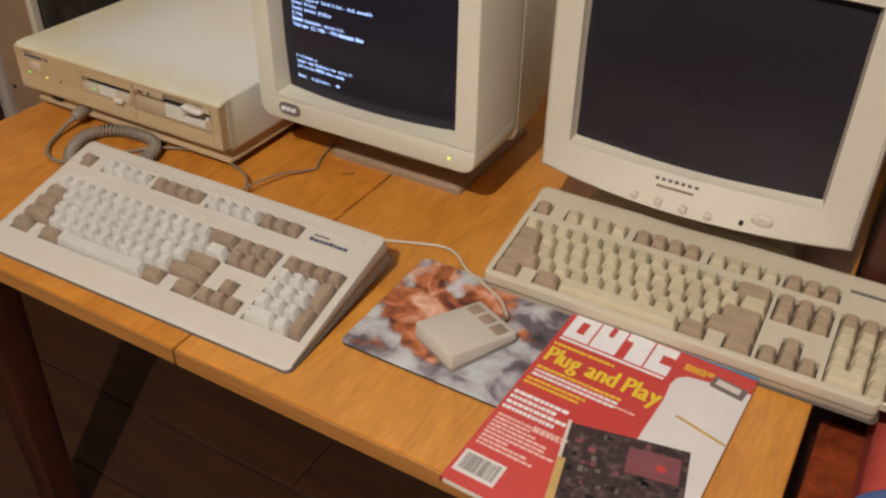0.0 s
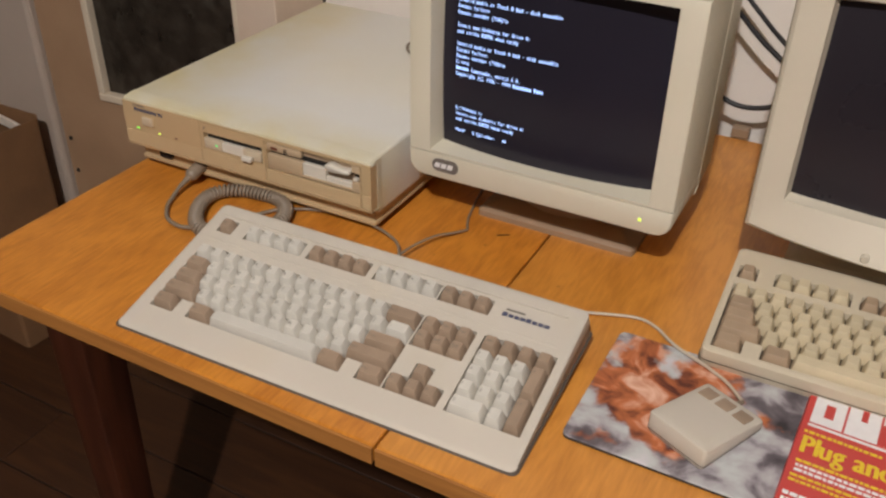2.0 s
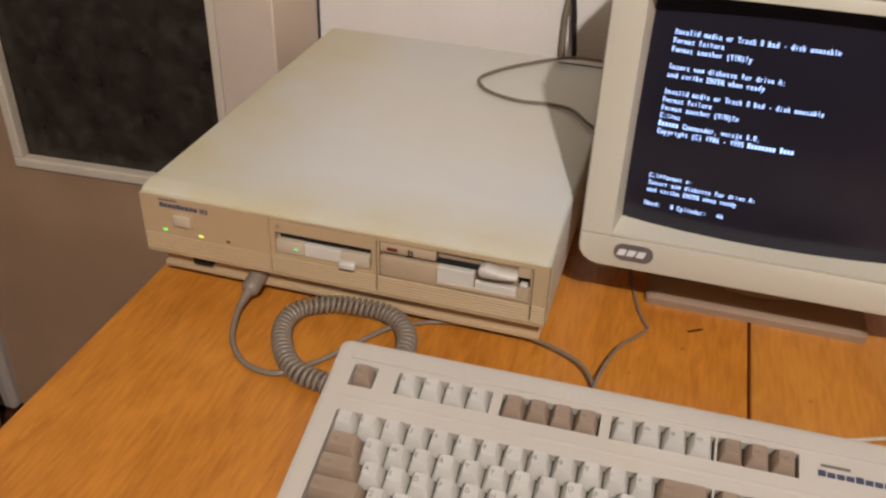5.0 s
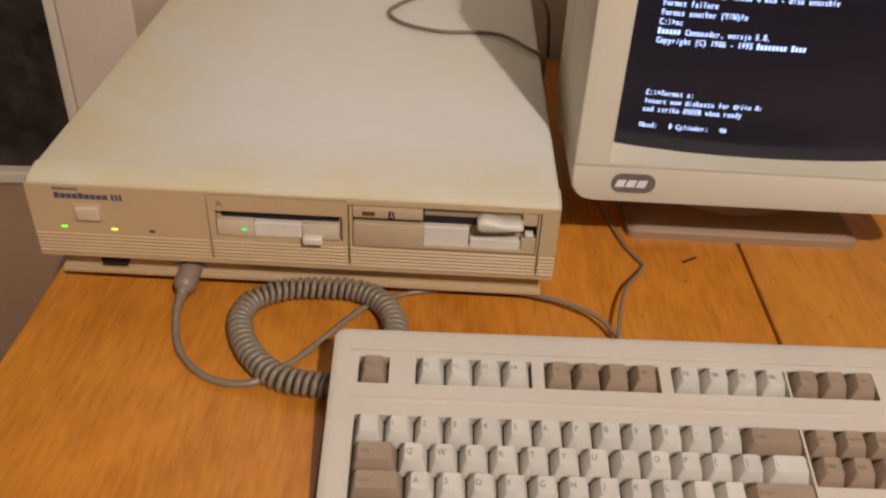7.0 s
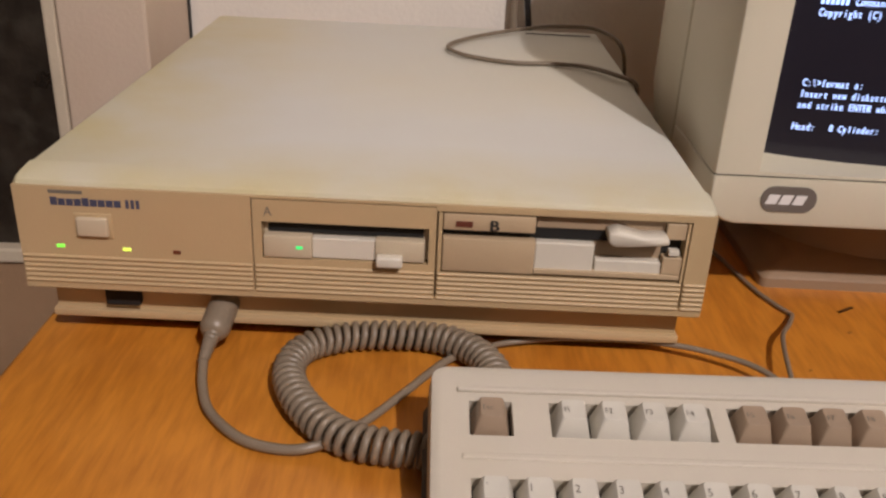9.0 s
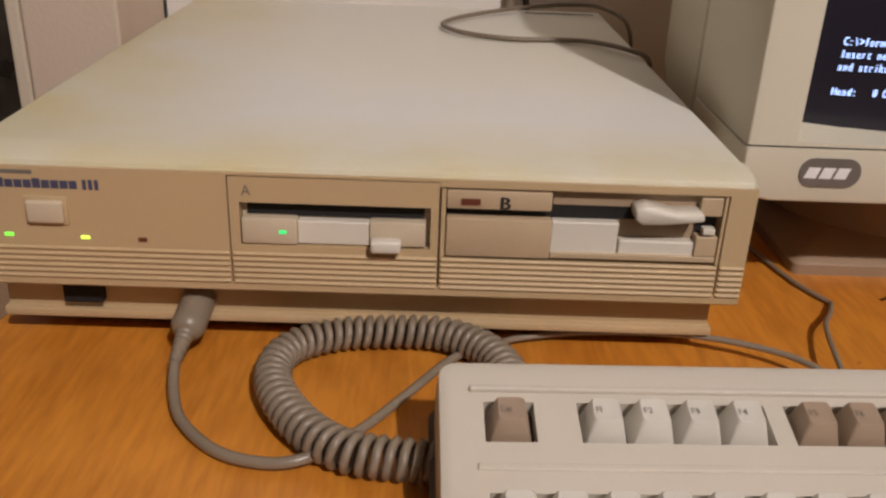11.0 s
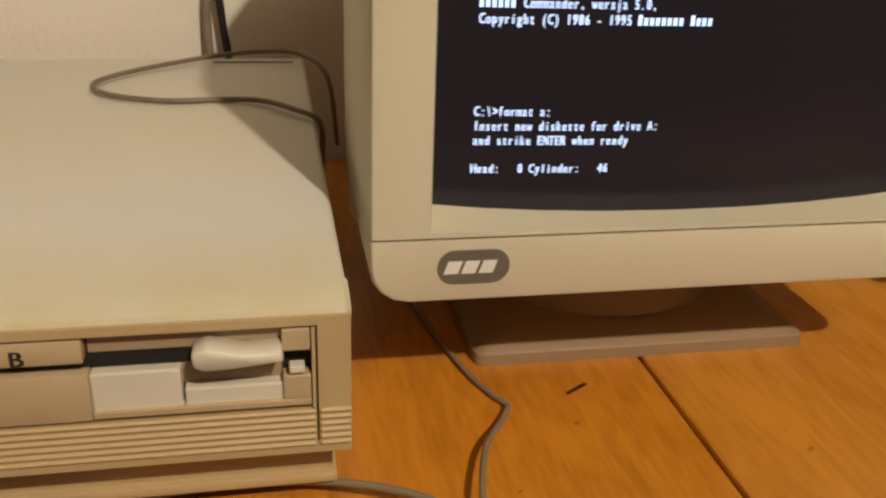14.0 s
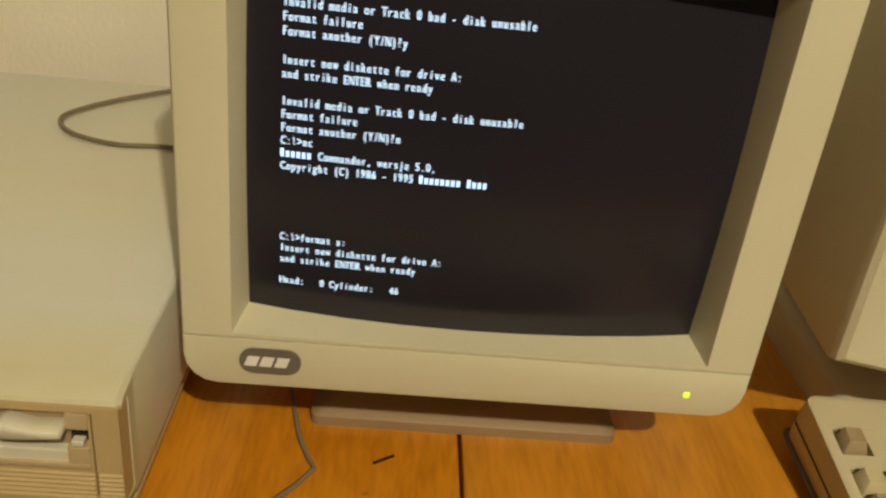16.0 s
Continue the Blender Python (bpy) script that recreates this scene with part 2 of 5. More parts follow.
def pad_material():
    """The printed top of the mouse pad: rust-orange cloud over grey and white blotches."""
    m = mat("mouse_pad_print", (0.3, 0.3, 0.3), 0.6, 0.1, 20, 900, 0.05)
    t = m.node_tree
    b = t.nodes["Principled BSDF"]
    co = t.nodes["Texture Coordinate"]
    warp = t.nodes.new("ShaderNodeTexNoise")
    warp.inputs["Scale"].default_value, warp.inputs["Detail"].default_value, warp.inputs["Distortion"].default_value = 21, 8, 0.35
    t.links.new(co.outputs["Object"], warp.inputs["Vector"])
    grey = t.nodes.new("ShaderNodeValToRGB")
    e = grey.color_ramp.elements
    e[0].position, e[0].color = 0.30, (0.035, 0.030, 0.034, 1)
    e[1].position, e[1].color = 0.72, (0.62, 0.58, 0.60, 1)
    k = e.new(0.42)
    k.color = (0.13, 0.11, 0.12, 1)
    k = e.new(0.50)
    k.color = (0.40, 0.37, 0.38, 1)
    k = e.new(0.58)
    k.color = (0.50, 0.52, 0.50, 1)
    t.links.new(warp.outputs["Fac"], grey.inputs["Fac"])
    rust = t.nodes.new("ShaderNodeValToRGB")
    e = rust.color_ramp.elements
    e[0].position, e[0].color = 0.36, (0.10, 0.022, 0.012, 1)
    e[1].position, e[1].color = 0.70, (0.80, 0.52, 0.38, 1)
    k = e.new(0.52)
    k.color = (0.50, 0.15, 0.05, 1)
    n4 = t.nodes.new("ShaderNodeTexNoise")
    n4.inputs["Scale"].default_value, n4.inputs["Detail"].default_value, n4.inputs["Distortion"].default_value = 30, 7, 0.9
    t.links.new(co.outputs["Object"], n4.inputs["Vector"])
    t.links.new(n4.outputs["Fac"], rust.inputs["Fac"])
    # a rust-coloured patch with an uneven rim in the back left part of the print
    dist = t.nodes.new("ShaderNodeVectorMath")
    dist.operation = "DISTANCE"
    dist.inputs[1].default_value = (0.060, 0.110, 0.0)
    t.links.new(co.outputs["Object"], dist.inputs[0])
    add = t.nodes.new("ShaderNodeMath")
    add.operation = "MULTIPLY_ADD"
    add.inputs[1].default_value = 0.30
    n5 = t.nodes.new("ShaderNodeTexNoise")
    n5.inputs["Scale"].default_value, n5.inputs["Detail"].default_value = 22, 6
    t.links.new(co.outputs["Object"], n5.inputs["Vector"])
    t.links.new(n5.outputs["Fac"], add.inputs[0])
    t.links.new(dist.outputs["Value"], add.inputs[2])
    mr = t.nodes.new("ShaderNodeMapRange")
    mr.inputs[1].default_value, mr.inputs[2].default_value = 0.236, 0.212
    t.links.new(add.outputs[0], mr.inputs[0])
    mx = t.nodes.new("ShaderNodeMixRGB")
    t.links.new(mr.outputs[0], mx.inputs[0])
    t.links.new(grey.outputs[0], mx.inputs[1])
    t.links.new(rust.outputs[0], mx.inputs[2])
    t.links.new(mx.outputs[0], b.inputs["Base Color"])
    return m


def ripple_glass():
    """Dark, rippled door glass, opaque; the dimness behind it is put into its colour."""
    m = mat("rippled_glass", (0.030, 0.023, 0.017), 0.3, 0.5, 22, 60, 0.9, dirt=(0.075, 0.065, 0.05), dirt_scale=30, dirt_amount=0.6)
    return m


def yellow_rim(m, x_edge, y_edge, reach, tint):
    """Plastic gone yellow in a blotchy rim along its front and one side."""
    t = m.node_tree
    b = t.nodes["Principled BSDF"]
    co = t.nodes["Texture Coordinate"]
    old = b.inputs["Base Color"].links[0].from_socket
    sep = t.nodes.new("ShaderNodeSeparateXYZ")
    t.links.new(co.outputs["Object"], sep.inputs[0])
    near = []
    for axis, edge, far in (("X", x_edge, reach * 1.6), ("Y", y_edge, reach)):
        mr = t.nodes.new("ShaderNodeMapRange")
        mr.inputs[1].default_value, mr.inputs[2].default_value = edge, edge + far
        mr.inputs[3].default_value, mr.inputs[4].default_value = 1.0, 0.0
        t.links.new(sep.outputs[axis], mr.inputs[0])
        near.append(mr)
    top = t.nodes.new("ShaderNodeMath")
    top.operation = "MAXIMUM"
    t.links.new(near[0].outputs[0], top.inputs[0])
    t.links.new(near[1].outputs[0], top.inputs[1])
    n = t.nodes.new("ShaderNodeTexNoise")
    n.inputs["Scale"].default_value, n.inputs["Detail"].default_value = 13, 6
    t.links.new(co.outputs["Object"], n.inputs["Vector"])
    mul = t.nodes.new("ShaderNodeMath")
    mul.operation = "MULTIPLY"
    t.links.new(top.outputs[0], mul.inputs[0])
    t.links.new(n.outputs["Fac"], mul.inputs[1])
    amount = t.nodes.new("ShaderNodeMapRange")
    amount.inputs[1].default_value, amount.inputs[2].default_value, amount.inputs[4].default_value = 0.05, 0.55, 0.85
    t.links.new(mul.outputs[0], amount.inputs[0])
    mx = t.nodes.new("ShaderNodeMixRGB")
    mx.inputs[2].default_value = (*tint, 1)
    t.links.new(amount.outputs[0], mx.inputs[0])
    t.links.new(old, mx.inputs[1])
    t.links.new(mx.outputs[0], b.inputs["Base Color"])


yellow_rim(CASE, -0.21, 0.0, 0.10, (0.58, 0.50, 0.26))
PADM, RIPPLE = pad_material(), ripple_glass()


# ---- mesh helpers ----
def part(name, bm, material, parent, label=""):
    """Links a bmesh as one mesh object under a thing or a part."""
    me = bpy.data.meshes.new(name)
    bm.to_mesh(me)
    bm.free()
    me.materials.append(material)
    ob = new(name, me)
    ob.parent = parent
    if label:
        ob["label"] = label
    return ob


def piece(name, me, parent, x, y, z, rz=0.0):
    """One more object on a mesh that alike pieces share."""
    ob = new(name, me)
    ob.parent = parent
    ob.matrix_basis = pose(x, y, z, 0, 0, rz)
    return ob


def thing(name, m, label, category, group="", kind=""):
    ob = new(name)
    ob.empty_display_size = 0.05
    ob.matrix_basis = m
    return tagged(ob, label, category, group, kind)


def smooth(ob, angle=35):
    me = ob.data
    me.shade_smooth()
    me.set_sharp_from_angle(angle=radians(angle))
    return ob


def add(bm, other):
    me = bpy.data.meshes.new("tmp")
    other.to_mesh(me)
    other.free()
    bm.from_mesh(me)
    bpy.data.meshes.remove(me)
    return bm


def box(x0, x1, y0, y1, z0, z1, b=0.0, seg=2, bm=None):
    t = bmesh.new()
    bmesh.ops.create_cube(t, size=1)
    for v in t.verts:
        v.co = Vector((x0 + (v.co.x + 0.5) * (x1 - x0), y0 + (v.co.y + 0.5) * (y1 - y0), z0 + (v.co.z + 0.5) * (z1 - z0)))
    if b:
        bmesh.ops.bevel(t, geom=list(t.edges), offset=b, segments=seg, profile=0.5, affect="EDGES")
    return add(bm, t) if bm else t


def skin(rings, caps=True, bm=None):
    """Loops of equally many points, skinned one to the next."""
    t = bmesh.new()
    vs = [[t.verts.new(p) for p in ring] for ring in rings]
    n = len(rings[0])
    for a, b in zip(vs, vs[1:]):
        for i in range(n):
            t.faces.new((a[i], a[(i + 1) % n], b[(i + 1) % n], b[i]))
    if caps:
        t.faces.new(vs[0][::-1])
        t.faces.new(vs[-1])
    bmesh.ops.recalc_face_normals(t, faces=t.faces)
    return add(bm, t) if bm else t


def rrect(x0, x1, z0, z1, r, n=5, bottom=None):
    """A rounded rectangle as (x, z) points; bottom: another radius for its lower corners."""
    rb = r if bottom is None else bottom
    pts = []
    for cx, cz, a, q in ((x1 - r, z1 - r, 0, r), (x0 + r, z1 - r, 90, r), (x0 + rb, z0 + rb, 180, rb), (x1 - rb, z0 + rb, 270, rb)):
        for i in range(n):
            w = radians(a + 90 * i / (n - 1))
            pts.append((cx + q * math.cos(w), cz + q * math.sin(w)))
    return pts


def at_y(pts, y):
    return [(x, y, z) for x, z in pts]


def at_z(pts, z):
    return [(x, y, z) for x, y in pts]


def disc(r, h, n=20, bevel=0.0, squash=1.0):
    """A low round button on z = 0, its rim rounded."""
    ring = [(math.cos(2 * math.pi * i / n), math.sin(2 * math.pi * i / n)) for i in range(n)]
    rings = [[(r * x, r * squash * y, 0) for x, y in ring], [(r * x, r * squash * y, h - bevel) for x, y in ring],
             [((r - bevel) * x, (r * squash - bevel) * y, h) for x, y in ring]]
    return skin(rings)


def terrace(xs, ys, height, floor=0.0):
    """A slab of cells between the cuts xs and ys, each at its own height, with upright walls between them."""
    t = bmesh.new()
    nx, ny = len(xs) - 1, len(ys) - 1

    def h(i, j):
        return height((xs[i] + xs[i + 1]) / 2, (ys[j] + ys[j + 1]) / 2) if 0 <= i < nx and 0 <= j < ny else floor

    def quad(*p):
        t.faces.new([t.verts.new(q) for q in p])

    for i in range(nx):
        for j in range(ny):
            z = h(i, j)
            quad((xs[i], ys[j], z), (xs[i + 1], ys[j], z), (xs[i + 1], ys[j + 1], z), (xs[i], ys[j + 1], z))
    for i in range(nx + 1):
        for j in range(ny):
            a, b = h(i - 1, j), h(i, j)
            if abs(a - b) > 1e-6:
                quad((xs[i], ys[j], a), (xs[i], ys[j + 1], a), (xs[i], ys[j + 1], b), (xs[i], ys[j], b))
    for i in range(nx):
        for j in range(ny + 1):
            a, b = h(i, j - 1), h(i, j)
            if abs(a - b) > 1e-6:
                quad((xs[i], ys[j], a), (xs[i], ys[j], b), (xs[i + 1], ys[j], b), (xs[i + 1], ys[j], a))
    bmesh.ops.remove_doubles(t, verts=t.verts, dist=1e-6)
    bmesh.ops.recalc_face_normals(t, faces=t.faces)
    return t


def spline(pts, steps=8):
    """Catmull-Rom points through pts."""
    p = [Vector(q) for q in pts]
    p = [2 * p[0] - p[1], *p, 2 * p[-1] - p[-2]]
    out = []
    for a, b, c, d in zip(p, p[1:], p[2:], p[3:]):
        for i in range(steps):
            s = i / steps
            out.append(0.5 * (2 * b + (c - a) * s + (2 * a - 5 * b + 4 * c - d) * s * s + (3 * b - a - 3 * c + d) * s ** 3))
    return out + [p[-2]]


def tube(pts, r, n=8, taper=None):
    """A round cord along points."""
    rings = []
    up = Vector((0, 0, 1))
    for i, p in enumerate(pts):
        d = (pts[min(i + 1, len(pts) - 1)] - pts[max(i - 1, 0)]).normalized()
        s = d.cross(up)
        s = s.normalized() if s.length > 1e-4 else Vector((1, 0, 0))
        u = s.cross(d)
        q = r if taper is None else taper(i / (len(pts) - 1)) * r
        rings.append([p + q * (math.cos(2 * math.pi * k / n) * s + math.sin(2 * math.pi * k / n) * u) for k in range(n)])
    return skin(rings)


GLYPHS = {}


def glyph(ch):
    """Vertices and faces of one character of the built-in font."""
    if ch not in GLYPHS:
        cu = bpy.data.curves.new("glyph", "FONT")
        cu.body, cu.resolution_u = ch, 2
        ob = bpy.data.objects.new("glyph", cu)
        me = bpy.data.meshes.new_from_object(ob)
        GLYPHS[ch] = ([v.co.copy() for v in me.vertices], [list(p.vertices) for p in me.polygons])
        bpy.data.objects.remove(ob)
        bpy.data.curves.remove(cu)
        bpy.data.meshes.remove(me)
    return GLYPHS[ch]


def words(text, pitch, width, height, bold=0.0, bm=None):
    """A line of letters, one in each cell, flat on z = 0 from (0, 0); pitch 0 sets them by their own widths."""
    bm = bm or bmesh.new()
    x = 0.0
    for ch in text:
        if ch != " ":
            vs, fs = glyph(ch)
            lo = min(v.x for v in vs)
            hi = max(v.x for v in vs)
            sx = width if not pitch else min(width, 0.86 * pitch / max(hi - lo, 1e-3))
            off = x if not pitch else x + (pitch - (hi - lo) * sx) / 2
            for k in (0.0, bold) if bold else (0.0,):
                made = [bm.verts.new((off + (v.x - lo) * sx + k, v.y * height, k * 0.02)) for v in vs]
                for f in fs:
                    bm.faces.new([made[i] for i in f])
            wide = (hi - lo + 0.09) * sx
        else:
            wide = 0.28 * width
        x += pitch or wide
    return bm


def moved(bm, m):
    bmesh.ops.transform(bm, matrix=m, verts=bm.verts)
    return bm


FRONT = Matrix(((1, 0, 0, 0), (0, 0, -1, 0), (0, 1, 0, 0), (0, 0, 0, 1)))  # x, up, towards the viewer


# ---- the room ----
WALL_Y, CEIL = 1.575, 3.10


def shell(name, x0, x1, y0, y1, z0, z1, material, label):
    ob = part(name, box(x0, x1, y0, y1, z0, z1), material, None)
    return tagged(ob, label, "wall" if "wall" in name else name, kind="structure")


shell("wall_north", -3.2, 1.9, WALL_Y, WALL_Y + 0.12, 0, CEIL, WALLM, "off-white plastered wall behind the table")
shell("wall_south", -3.2, 1.9, -2.52, -2.4, 0, CEIL, DIMWALL, "unseen wall added to close the room, dark to limit bounced light")
shell("wall_west", -3.32, -3.2, -2.52, WALL_Y + 0.12, 0, CEIL, DIMWALL, "unseen wall added to close the room, dark to limit bounced light")
shell("wall_east", 1.9, 2.02, -2.52, WALL_Y + 0.12, 0, CEIL, DIMWALL, "unseen wall added to close the room, dark to limit bounced light")
shell("ceiling", -3.32, 2.02, -2.52, WALL_Y + 0.12, CEIL, CEIL + 0.1, CEILM, "unseen ceiling added to close the room, dark to limit bounced light")
floor = shell("floor", -3.32, 2.02, -2.52, WALL_Y + 0.12, -0.10, -0.006, DARK, "brown wooden floorboards with dark joints")
trim = part("baseboard", box(-3.2, 1.9, WALL_Y - 0.014, WALL_Y, 0, 0.07, 0.004), BEADM, None)
tagged(trim, "cream painted skirting board along the wall", "baseboard", kind="structure")


def door():
    """A narrow glazed leaf, standing open; its own x runs from the hinge to the free edge."""
    turn = math.degrees(math.atan2(-0.056, -1.0))
    d = thing("door_1", pose(-1.139, 1.4543, 0.0, 0, 0, turn), "narrow pinkish-beige painted door with rippled dark glass", "door", kind="structure")
    w, t, g0, g1, z0, z1, top = 0.600, 0.038, 0.070, 0.447, 0.601, 1.86, 2.02
    leaf = bmesh.new()
    add(leaf, moved(terrace([0.064, g0, g1, w], [0.008, z0, z1, top], lambda x, z: -t / 2 + 0.002 if g0 < x < g1 and z0 < z < z1 else t / 2, -t / 2), Matrix(((1, 0, 0, 0), (0, 0, 1, 0), (0, 1, 0, 0), (0, 0, 0, 1)))))
    part("leaf", leaf, DOORM, d)
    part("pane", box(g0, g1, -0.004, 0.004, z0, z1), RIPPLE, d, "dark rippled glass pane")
    for a in (box(g0 - 0.002, g1 + 0.015, 0.004, t / 2 + 0.006, z0 - 0.016, z0 + 0.002, 0.003), box(g1 - 0.002, g1 + 0.015, 0.004, t / 2 + 0.006, z0 + 0.002, z1, 0.003),
              box(g0 - 0.002, g0 + 0.012, 0.004, t / 2 + 0.003, z0 + 0.002, z1, 0.003), box(g0 - 0.002, g1 + 0.02, 0.004, t / 2 + 0.006, z1, z1 + 0.022, 0.003)):
        part("glazing_bead", a, BEADM, d, "cream glazing bead")
    for z in (0.467, 0.384):
        b = disc(0.005, 0.004, 12)
        part("screw_hole", moved(b, pose(w - 0.017, t / 2 - 0.002, z, -90)), DARK, d, "dark screw hole")
    # posts and head of the frame round the leaf
    f = thing("door_frame", pose(0, 0, 0), "beige painted door frame against the wall", "door frame", kind="structure")
    part("post", box(-1.2015, -1.109, 1.4205, WALL_Y, 0, 2.06, 0.003), JAMBM, f, "pale peach door jamb")
    part("joint", box(-1.1088, -1.1068, WALL_Y - 0.006, WALL_Y, 0.07, 2.06), DARK, f, "dark joint between jamb and wall")
    part("post", box(-1.93, -1.743, 1.385, WALL_Y, 0, 2.06, 0.010), FRAMEM, f)
    part("side_board", box(-2.80, -1.932, 1.400, WALL_Y, 0, 2.06, 0.004), BOARDM, f, "tan painted board beside the frame")
    part("head", box(-1.743, -1.2015, 1.40, WALL_Y, 2.03, 2.06, 0.003), FRAMEM, f)


door()


# ---- table ----
def table():
    t = thing("table", pose(-0.4375, 1.12, 0), "wooden table with orange-brown veneer top and dark legs", "table")
    x0, x1, y0, y1, seam = -0.6245, 0.6245, -0.44, 0.43, -0.0035
    part("tabletop_leaf", box(x0, seam - 0.0012, y0, y1, 0.727, 0.75, 0.0025), TABLE, t, "orange-brown veneered leaf")
    part("tabletop_leaf", box(seam + 0.0012, x1, y0, y1, 0.727, 0.75, 0.0025), TABLE_PALE, t, "orange-brown veneered leaf")
    part("edge_strip", box(x0, seam - 0.0016, y0 - 0.0035, y0 - 0.0002, 0.7265, 0.7485, 0.001), TABLE_EDGE, t, "darker edge strip")
    part("edge_strip", box(seam + 0.0016, x1, y0 - 0.0035, y0 - 0.0002, 0.7265, 0.7485, 0.001), TABLE_EDGE, t, "darker edge strip")
    part("apron", box(x0 + 0.08, x1 - 0.08, y0 + 0.10, y0 + 0.122, 0.63, 0.727), LEGM, t)
    part("apron", box(x0 + 0.08, x1 - 0.08, y1 - 0.10, y1 - 0.078, 0.63, 0.727), LEGM, t)
    part("apron", box(x0 + 0.09, x0 + 0.112, y0 + 0.122, y1 - 0.1, 0.63, 0.727), LEGM, t)
    part("apron", box(x1 - 0.112, x1 - 0.09, y0 + 0.122, y1 - 0.1, 0.63, 0.727), LEGM, t)
    for sx, sy in ((-1, -1), (1, -1), (-1, 1), (1, 1)):
        cx = (x0 + 0.085) if sx < 0 else (x1 - 0.085)
        cy = (y0 + 0.105) if sy < 0 else (y1 - 0.095)
        rings = []
        for z, s in ((0.0, 0.024), (0.02, 0.025), (0.62, 0.034), (0.727, 0.034)):
            rings.append(at_z([(cx + x, cy + y) for x, y in rrect(-s, s, -s, s, 0.006, 3)], z))
        smooth(part("leg", skin(rings), LEGM, t))
    return t


table()


# ---- keyboards ----
def row_keys(y, spec):
    """(x, y, w, h, tone, legend) for keys side by side; spec: (width, tone, legend); tone '' is a gap."""
    out, x = [], 0.0
    for w, tone, legend in spec:
        if tone:
            out.append((x, y, w, 1.0, tone, legend))
        x += w
    return out


def letters(text, tone="w"):
    return [(1.0, tone, c) for c in text]


def layout(f_gap):
    k = row_keys(0, [(1.5, "b", "Ctrl"), (1.0, "", ""), (1.5, "b", "Alt"), (7.0, "w", ""), (1.5, "b", "Alt"), (1.0, "", ""), (1.5, "b", "Ctrl")])
    k += row_keys(1, [(2.25, "b", "Shift"), *letters("ZXCVBNM,./"), (2.75, "b", "Shift")])
    k += row_keys(2, [(1.75, "b", "Caps"), *letters("ASDFGHJKL;'"), (2.25, "b", "Enter")])
    k += row_keys(3, [(1.5, "b", "Tab"), *letters("QWERTYUIOP[]"), (1.5, "w", "\\")])
    k += row_keys(4, [*letters("`1234567890-="), (2.0, "b", "Back")])
    f = 5 + f_gap
    k += row_keys(f, [(1.0, "b", "Esc"), (1.0, "", ""), *[(1.0, "w", "F%d" % i) for i in (1, 2, 3, 4)], (0.5, "", ""),
                      *[(1.0, "b", "F%d" % i) for i in (5, 6, 7, 8)], (0.5, "", ""), *[(1.0, "w", "F%d" % i) for i in (9, 10, 11, 12)],
                      (0.25, "", ""), (1.0, "b", "Prt"), (1.0, "b", "Scr"), (1.0, "b", "Pau")])
    for r, names in ((4, ("Ins", "Hom", "PgU")), (3, ("Del", "End", "PgD"))):
        k += [(15.25 + i, r, 1, 1, "b", n) for i, n in enumerate(names)]
    k += [(16.25, 1, 1, 1, "b", "^"), (15.25, 0, 1, 1, "b", "<"), (16.25, 0, 1, 1, "b", "v"), (17.25, 0, 1, 1, "b", ">")]
    k += [(18.5 + i, 4, 1, 1, "b", n) for i, n in enumerate(("Num", "/", "*", "-"))]
    for r, names in ((3, "789"), (2, "456"), (1, "123")):
        k += [(18.5 + i, r, 1, 1, "w", n) for i, n in enumerate(names)]
    k += [(18.5, 0, 2, 1, "w", "0"), (20.5, 0, 1, 1, "w", "."), (21.5, 2, 1, 2, "b", "+"), (21.5, 0, 1, 2, "b", "Ent")]
    return k


KEY_MESHES = {}


def key_mesh(w, h, tall, material, U):
    """One key cap: a tapered block with rounded edges and a dished top."""
    tag = (round(w, 3), round(h, 3), tall, material.name, U)
    if tag not in KEY_MESHES:
        W, H = w * U - 0.0011, h * U - 0.0011
        rings = []
        for z, inset, shift, r in ((0.0, 0.0, 0.0, 0.0012), (0.0012, 0.0, 0.0, 0.0012), (tall - 0.0008, 0.0034, 0.0010, 0.0016), (tall, 0.0041, 0.0010, 0.0016)):
            rings.append(at_z([(x, y + shift) for x, y in rrect(inset, W - inset, inset * 0.9, H - inset * 0.9, r, 3)], z))
        bm = skin(rings, caps=False)
        bm.verts.ensure_lookup_table()
        top = bm.verts[-len(rings[0]):]
        mid = bm.verts.new((W / 2, H / 2 + 0.0008, tall - (0.0009 if w < 3 else -0.0006)))
        for a, b in zip(top, list(top[1:]) + [top[0]]):
            bm.faces.new((a, b, mid))
        bmesh.ops.recalc_face_normals(bm, faces=bm.faces)
        me = bpy.data.meshes.new("key")
        bm.to_mesh(me)
        bm.free()
        me.materials.append(material)
        me.shade_smooth()
        me.set_sharp_from_angle(angle=radians(40))
        KEY_MESHES[tag] = me
    return KEY_MESHES[tag]


LEGENDS = {}


def legend_mesh(text):
    if text not in LEGENDS:
        n = len(text)
        size = 0.0062 if n == 1 else 0.0046
        bm = words(text, 0.0, size * 0.9, size)
        me = bpy.data.meshes.new("legend")
        bm.to_mesh(me)
        bm.free()
        me.materials.append(GREY_INK)
        LEGENDS[text] = me
    return LEGENDS[text]


